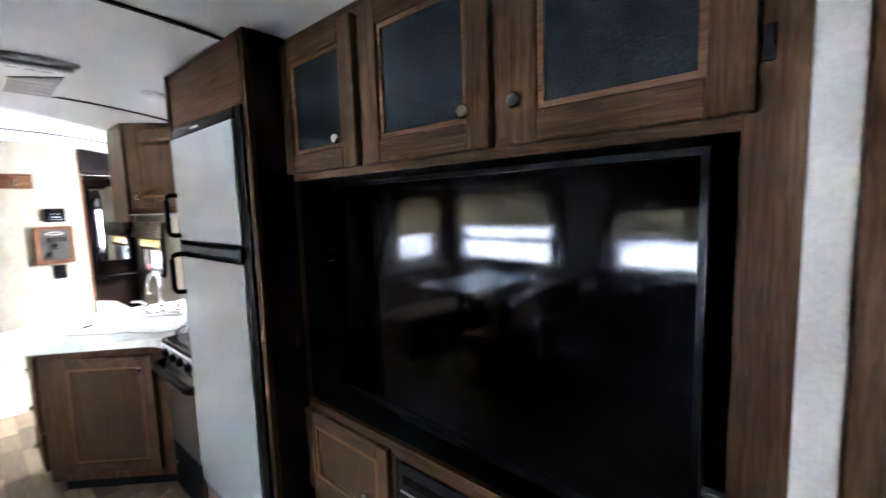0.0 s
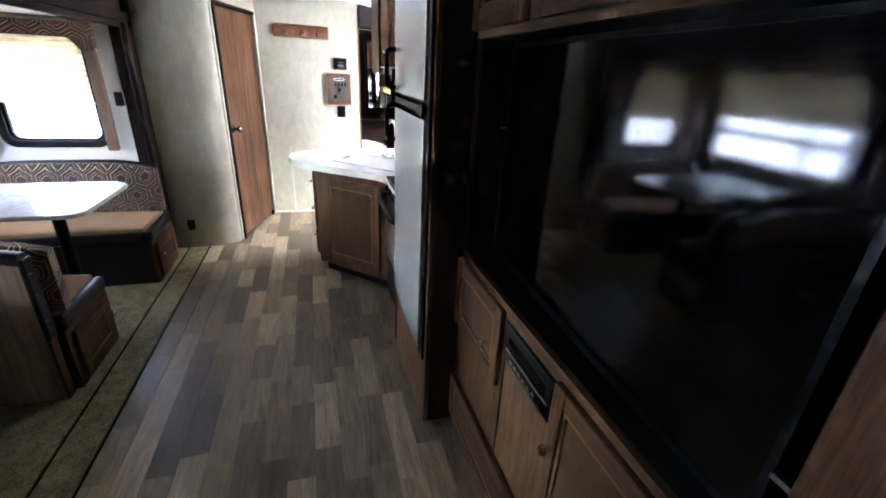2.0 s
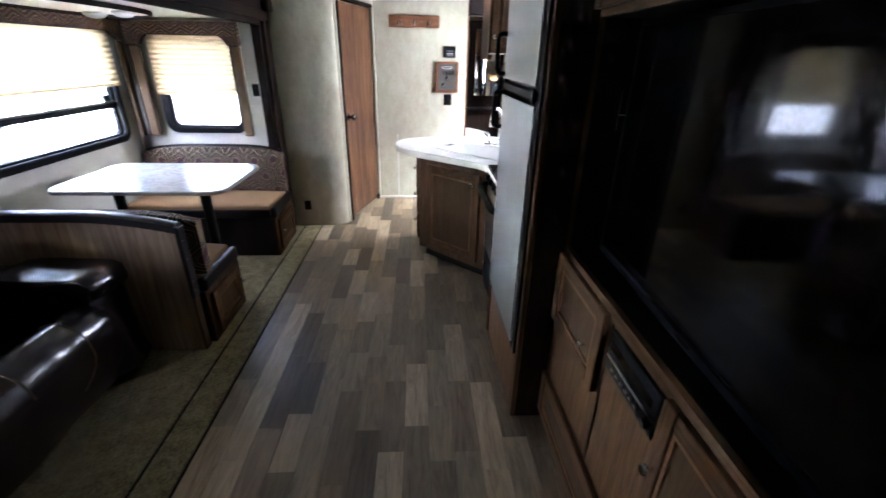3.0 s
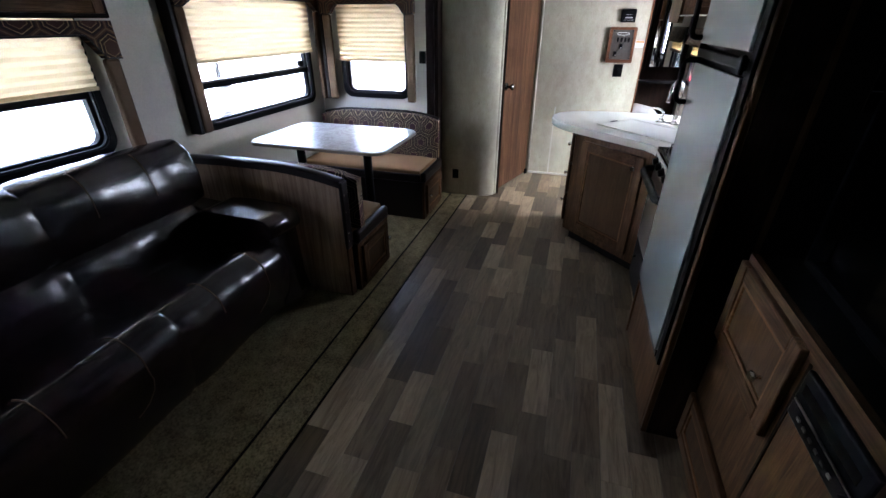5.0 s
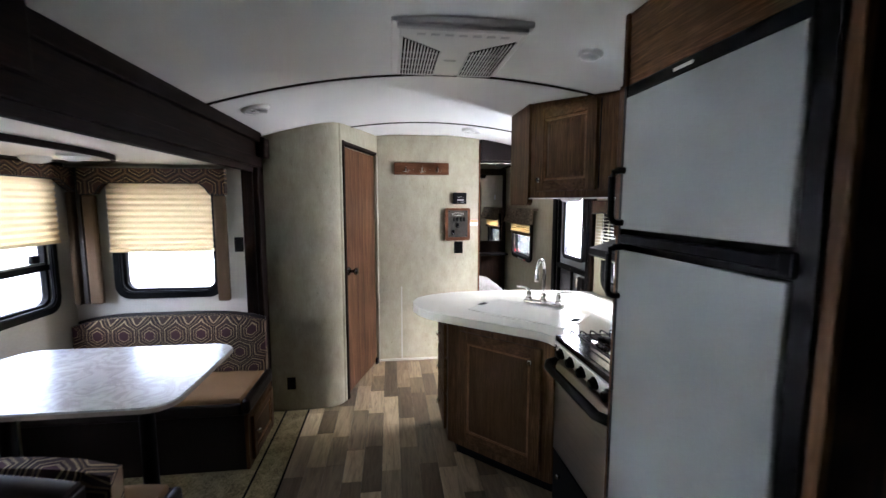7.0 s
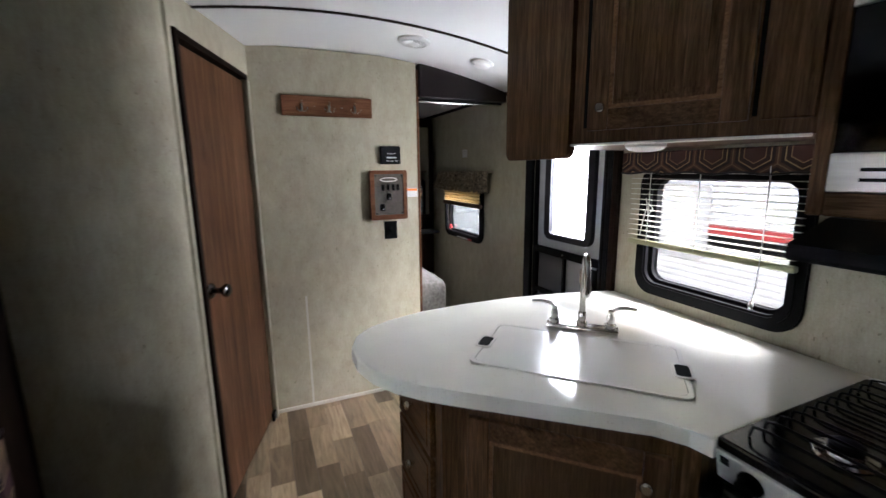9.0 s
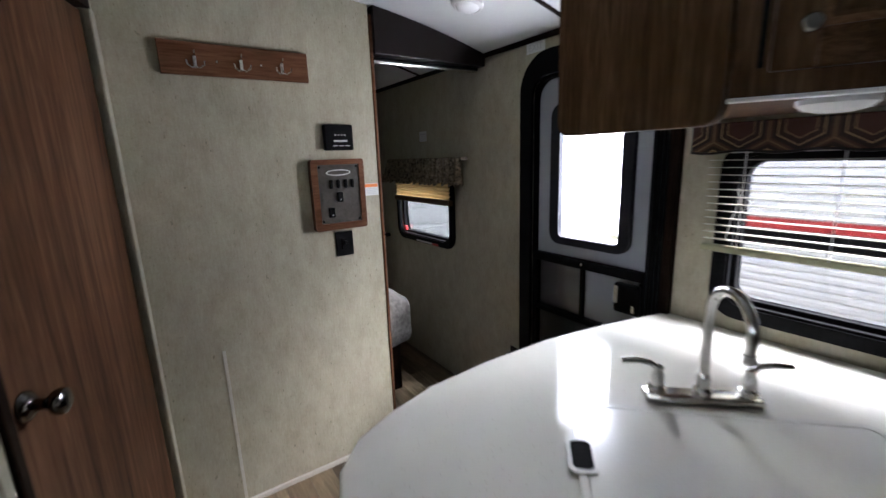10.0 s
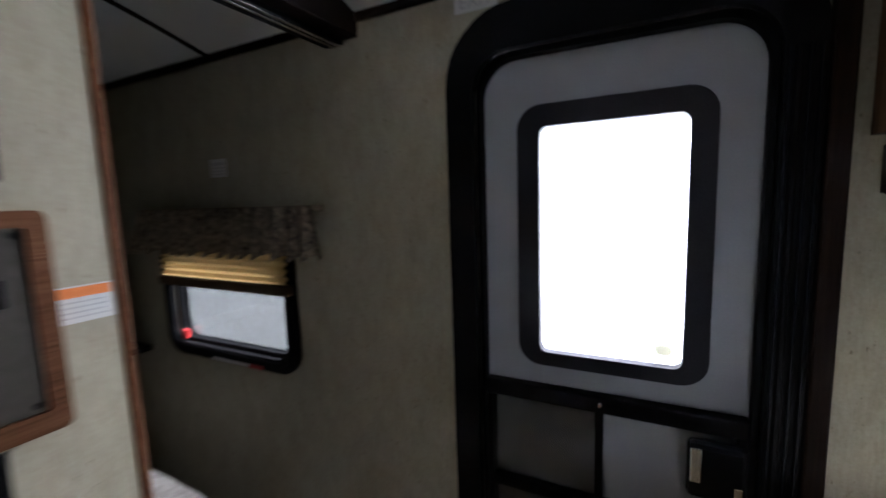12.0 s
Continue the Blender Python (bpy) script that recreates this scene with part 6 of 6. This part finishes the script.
part("paper", boxbm(1.264, 1.338, 1.29, 1.345, 0.0, 0.0008, m=FARW), M_LABEL, lb)
part("band", boxbm(1.266, 1.336, 1.328, 1.343, 0.0008, 0.0014, m=FARW), M_ORANGE, lb, "orange band")
for i in range(4):
    part("text_line", boxbm(1.268, 1.333 - 0.006 * (i % 2), 1.297 + 0.0075 * i, 1.2995 + 0.0075 * i, 0.0008, 0.0012, m=FARW), M_MARK, lb)

# socket by the dinette
ws2 = thing("wall_socket", (-2.99, -0.45, 1.2), "black socket plate beside the end window", "socket")
part("plate", boxbm(-0.485, -0.43, 1.19, 1.285, 0.0, 0.007, 0.002, m=ENDW), M_BLACK, ws2)
part("outlet", boxbm(-0.472, -0.443, 1.205, 1.27, 0.0072, 0.01, 0.002, m=ENDW), M_BLACKMETAL, ws2)
ws3 = thing("wall_socket", (-3.18, -0.2, 0.2), "black socket plate low on the bathroom wall", "socket")
part("plate", boxbm(-3.189, -3.183, -0.24, -0.18, 0.16, 0.25, 0.002), M_BLACK, ws3)

# labels on the entry wall
lb2 = thing("wall_label", (-4.7, 1.984, 1.555), "small white notice on the bedroom wall", "label")
part("paper", boxbm(-4.745, -4.66, 1.555, 1.618, 0.0, 0.0008, m=ENTRY), M_LABEL, lb2)
for i in range(4):
    part("text_line", boxbm(-4.735, -4.67, 1.563 + 0.011 * i, 1.567 + 0.011 * i + (0.006 if i == 3 else 0), 0.0008, 0.0012, m=ENTRY), M_MARK, lb2)
ex = thing("exit_label", (-3.72, 1.984, 1.9), "clear sticker reading EXIT above the entry door", "sign")
part("sticker", boxbm(-3.77, -3.66, 1.897, 1.942, 0.0, 0.0008, m=ENTRY), M_LABEL, ex)
cu = bpy.data.curves.new("lettering", "FONT")
cu.body, cu.size, cu.align_x, cu.extrude = "EXIT", 0.042, "CENTER", 0.0004
lt_ = new("lettering", cu)
cu.materials.append(M_MARK)
lt_.parent = ex
lt_.matrix_parent_inverse = Matrix.Translation(-ex.location)
lt_.matrix_basis = Matrix.Translation((-3.715, 1.9835, 1.906)) @ pose(0, 0, 0, 90, 0, 0)

fe = thing("fire_extinguisher", (-3.835, 1.93, 0.12), "white fire extinguisher with a black head on a wall bracket", "fire extinguisher")
part("cylinder", lathe(bmesh.new(), (-3.84, 1.935, 0.125), (0, 0, 1), [(0.034, 0), (0.038, 0.008), (0.038, 0.2), (0.03, 0.225), (0.014, 0.24)], 24), M_WHITE, fe, smooth=True)
part("label_band", lathe(bmesh.new(), (-3.84, 1.935, 0.17), (0, 0, 1), [(0.0384, 0), (0.0384, 0.06)], 24), M_RED, fe, "red label")
part("strap", lathe(bmesh.new(), (-3.84, 1.935, 0.27), (0, 0, 1), [(0.0405, 0), (0.0405, 0.03)], 24), M_BLACK, fe, "black strap")
part("head", boxbm(-3.858, -3.822, 1.918, 1.952, 0.364, 0.395, 0.006), M_BLACK, fe)
part("squeeze_handle", tube(bmesh.new(), [(-3.84, 1.94, 0.392), (-3.825, 1.92, 0.41), (-3.80, 1.9, 0.425), (-3.79, 1.895, 0.43)], 0.008, 8), M_BLACK, fe)
part("bracket", boxbm(-3.87, -3.81, 1.974, 1.984, 0.13, 0.42, 0.003), M_BLACK, fe)

# ---- bedroom beyond ----
bedm = thing("bed", (-4.9, 0.9, 0.0), "bed with a rumpled silver-white bedspread", "bed")
part("platform", boxbm(-5.3, -4.5, -0.3, 1.62, 0.0, 0.3), M_DARKWOOD, bedm)
bm = cushion(-5.33, -4.46, -0.33, 1.74, 0.26, 0.62, 0.12, 0.02)
for v in bm.verts:
    v.co += 0.012 * noise.noise_vector(v.co * 6)
part("bedspread", bm, M_BEDDING, bedm, "rumpled silver bedspread", smooth=True)
wd = thing("wardrobe", (-5.48, 1.6, 0), "dark walnut wardrobe with a tall mirror", "wardrobe")
part("body", boxbm(-5.598, -5.36, 1.2, 1.966, 0.0, 1.93), M_DARKWOODV, wd)
WDF = wallframe((-5.36, 0, 0), (0, 1, 0), (1, 0, 0))
part("mirror_frame", ring(bmesh.new(), [(1.545, 0.98), (1.962, 0.98), (1.962, 1.9), (1.545, 1.9)], [(1.59, 1.03), (1.92, 1.03), (1.92, 1.85), (1.59, 1.85)], 0.0005, 0.02, WDF), M_DARKWOODV, wd)
part("mirror", boxbm(1.588, 1.922, 1.028, 1.852, 0.0008, 0.008, m=WDF), M_MIRROR, wd, "tall mirror")
solid("bedroom_shelf", boxbm(-5.359, -5.2, 1.4, 1.96, 0.86, 0.885, 0.004), M_BLACK, "dark shelf below the wardrobe mirror", "shelf")

# ---- outside: the lot and neighbouring trailers ----
solid("ground", boxbm(-400, 400, -400, 400, -1.1, -0.9), M_GROUND, "grey gravel lot", "ground", "structure")


def neighbour(y, face, x0, x1, label, stripe):
    """A white trailer with ribbed siding, its windows and stripe."""
    th = thing("neighbouring_trailer", ((x0 + x1) / 2, y, -0.9), label, "trailer", "neighbouring trailers")
    m = wallframe((0, y, 0), (1 if face < 0 else -1, 0, 0), (0, face, 0))
    ua, ub = (x0, x1) if face < 0 else (-x1, -x0)
    bm = bmesh.new()
    z0, z1, k = -0.45, 2.3, 56
    prof = []
    for i in range(k):
        a = z0 + (z1 - z0) * i / k
        h = (z1 - z0) / k
        prof += [(a, 0.0), (a + 0.3 * h, 0.014), (a + 0.7 * h, 0.014), (a + h * 0.95, 0.0)]
    vr = [[bm.verts.new(m @ Vector((u, z, w))) for z, w in prof] for u in (ua, ub)]
    for i in range(len(prof) - 1):
        bm.faces.new((vr[0][i], vr[1][i], vr[1][i + 1], vr[0][i + 1]))
    bmesh.ops.recalc_face_normals(bm, faces=bm.faces[:])
    part("siding", bm, M_SIDING, th, "white ribbed siding")
    part("body", boxbm(ua + 0.01, ub - 0.01, z0, z1, -2.2, -0.02, m=m), M_SIDING, th)
    part("roof", boxbm(ua - 0.02, ub + 0.02, z1, z1 + 0.06, -2.22, 0.03, 0.01, m=m), M_SIDING, th)
    for a, b, c, d in stripe:
        part("stripe", boxbm(ua + 0.01, ub - 0.01, a, b, 0.0142, 0.017, m=m), c, th, d)
    k = 0
    while ua + 0.4 + 2.6 * k + 0.7 < ub:
        u = ua + 0.4 + 2.6 * k
        w = part("window", ring(bmesh.new(), rrect(u, u + 0.75, 0.75, 1.35, 0.07), rrect(u + 0.035, u + 0.715, 0.785, 1.315, 0.05), 0.0, 0.03, m), M_MARK, th)
        # opaque white pane: the sky's reflection is put into its colour
        part("pane", plate(bmesh.new(), rrect(u + 0.03, u + 0.72, 0.78, 1.32, 0.05), 0.0142, 0.02, m), M_LABEL, w)
        k += 1
    for u in (ua + 2.5, ub - 2.5):
        for o in (-0.4, 0.4):
            part("wheel", cyl(bmesh.new(), m @ Vector((u + o, -0.58, -0.25)), m @ Vector((u + o, -0.58, -0.02)), 0.32, 24), M_BLACK, th)
    return th


trailer = neighbour(3.5, -1, -4.75, 4.6, "white ribbed-siding trailer parked beside, with a red and black stripe", [(0.97, 1.03, M_RED, "red stripe"), (0.87, 0.96, M_BLACK, "black stripe")])
part("awning_arm", tube(bmesh.new(), [(-4.2, 3.44, 0.66), (-3.95, 3.43, 0.55), (-3.75, 3.43, 0.4), (-3.6, 3.43, 0.1), (-3.58, 3.43, -0.3)], 0.018, 8), M_DULLMETAL, trailer, "grey awning arm")
neighbour(-5.6, 1, -7.5, 4.5, "white trailer parked across from the slide-out", [(0.55, 0.6, M_MARK, "grey stripe")])

# grey upright of the slide-out awning outside the dinette window
po = thing("awning_post", (-2.26, -1.9, -0.9), "grey metal awning post with bracket and stay wires outside the window", "post")
part("tube", boxbm(-2.285, -2.235, -1.92, -1.88, -0.9, 2.05, 0.006), M_STEEL, po)
part("bracket", boxbm(-2.31, -2.21, -1.93, -1.87, 0.76, 0.86, 0.015), M_DULLMETAL, po, "dull metal bracket")
part("bracket", boxbm(-2.38, -2.286, -1.91, -1.89, 1.02, 1.06, 0.006), M_DULLMETAL, po)
for x in (-2.5, -2.84):
    part("stay", tube(bmesh.new(), [(x, -1.9, -0.9), (x, -1.9, 2.0)], 0.006, 6), M_DULLMETAL, po)
part("top_rail", boxbm(-3.0, -1.5, -1.915, -1.885, 2.05, 2.09, 0.005), M_STEEL, po)

# ---- floor planks ----
rng = random.Random(5)
near, rest = [], []
y = -0.088
W = 0.1075
rowi = 0
while y < 1.98:
    x = -5.55 + rng.uniform(0, 0.3)
    xs = [-5.59, x]
    while xs[-1] < 2.15:
        xs.append(xs[-1] + rng.choice((0.3, 0.36, 0.42, 0.5)))
    for a, b in zip(xs, xs[1:]):
        b = min(b, 2.19)
        if b - a < 0.02:
            continue
        (near if (-3.9 < (a + b) / 2 < 0.6 and y < 1.32) else rest).append((a, b, y, min(y + W, 1.98)))
    y += W
    rowi += 1
floor_ob = bpy.data.objects["floor"]
shared = {}


def plank_mesh(length, width):
    key = (round(length, 2), round(width, 3))
    if key not in shared:
        bm = boxbm(-key[0] / 2 + 0.0006, key[0] / 2 - 0.0006, -key[1] / 2 + 0.0006, key[1] / 2 - 0.0006, -0.003, 0.0)
        me = bpy.data.meshes.new("plank")
        bm.to_mesh(me)
        bm.free()
        me.materials.append(M_PLANK)
        shared[key] = me
    return shared[key]


keep = near[:300]
for a, b, c, d in keep:
    ob = new("plank", plank_mesh(b - a, d - c))
    ob.parent = floor_ob
    ob.location = ((a + b) / 2, (c + d) / 2, 0.0)
bm = bmesh.new()
for a, b, c, d in rest + near[300:]:
    box(bm, a + 0.0006, b - 0.0006, c + 0.0006, d - 0.0006, -0.003, 0.0)
tagged(part("planks_beyond", bm, M_PLANKFAR, floor_ob), kind="stuff")
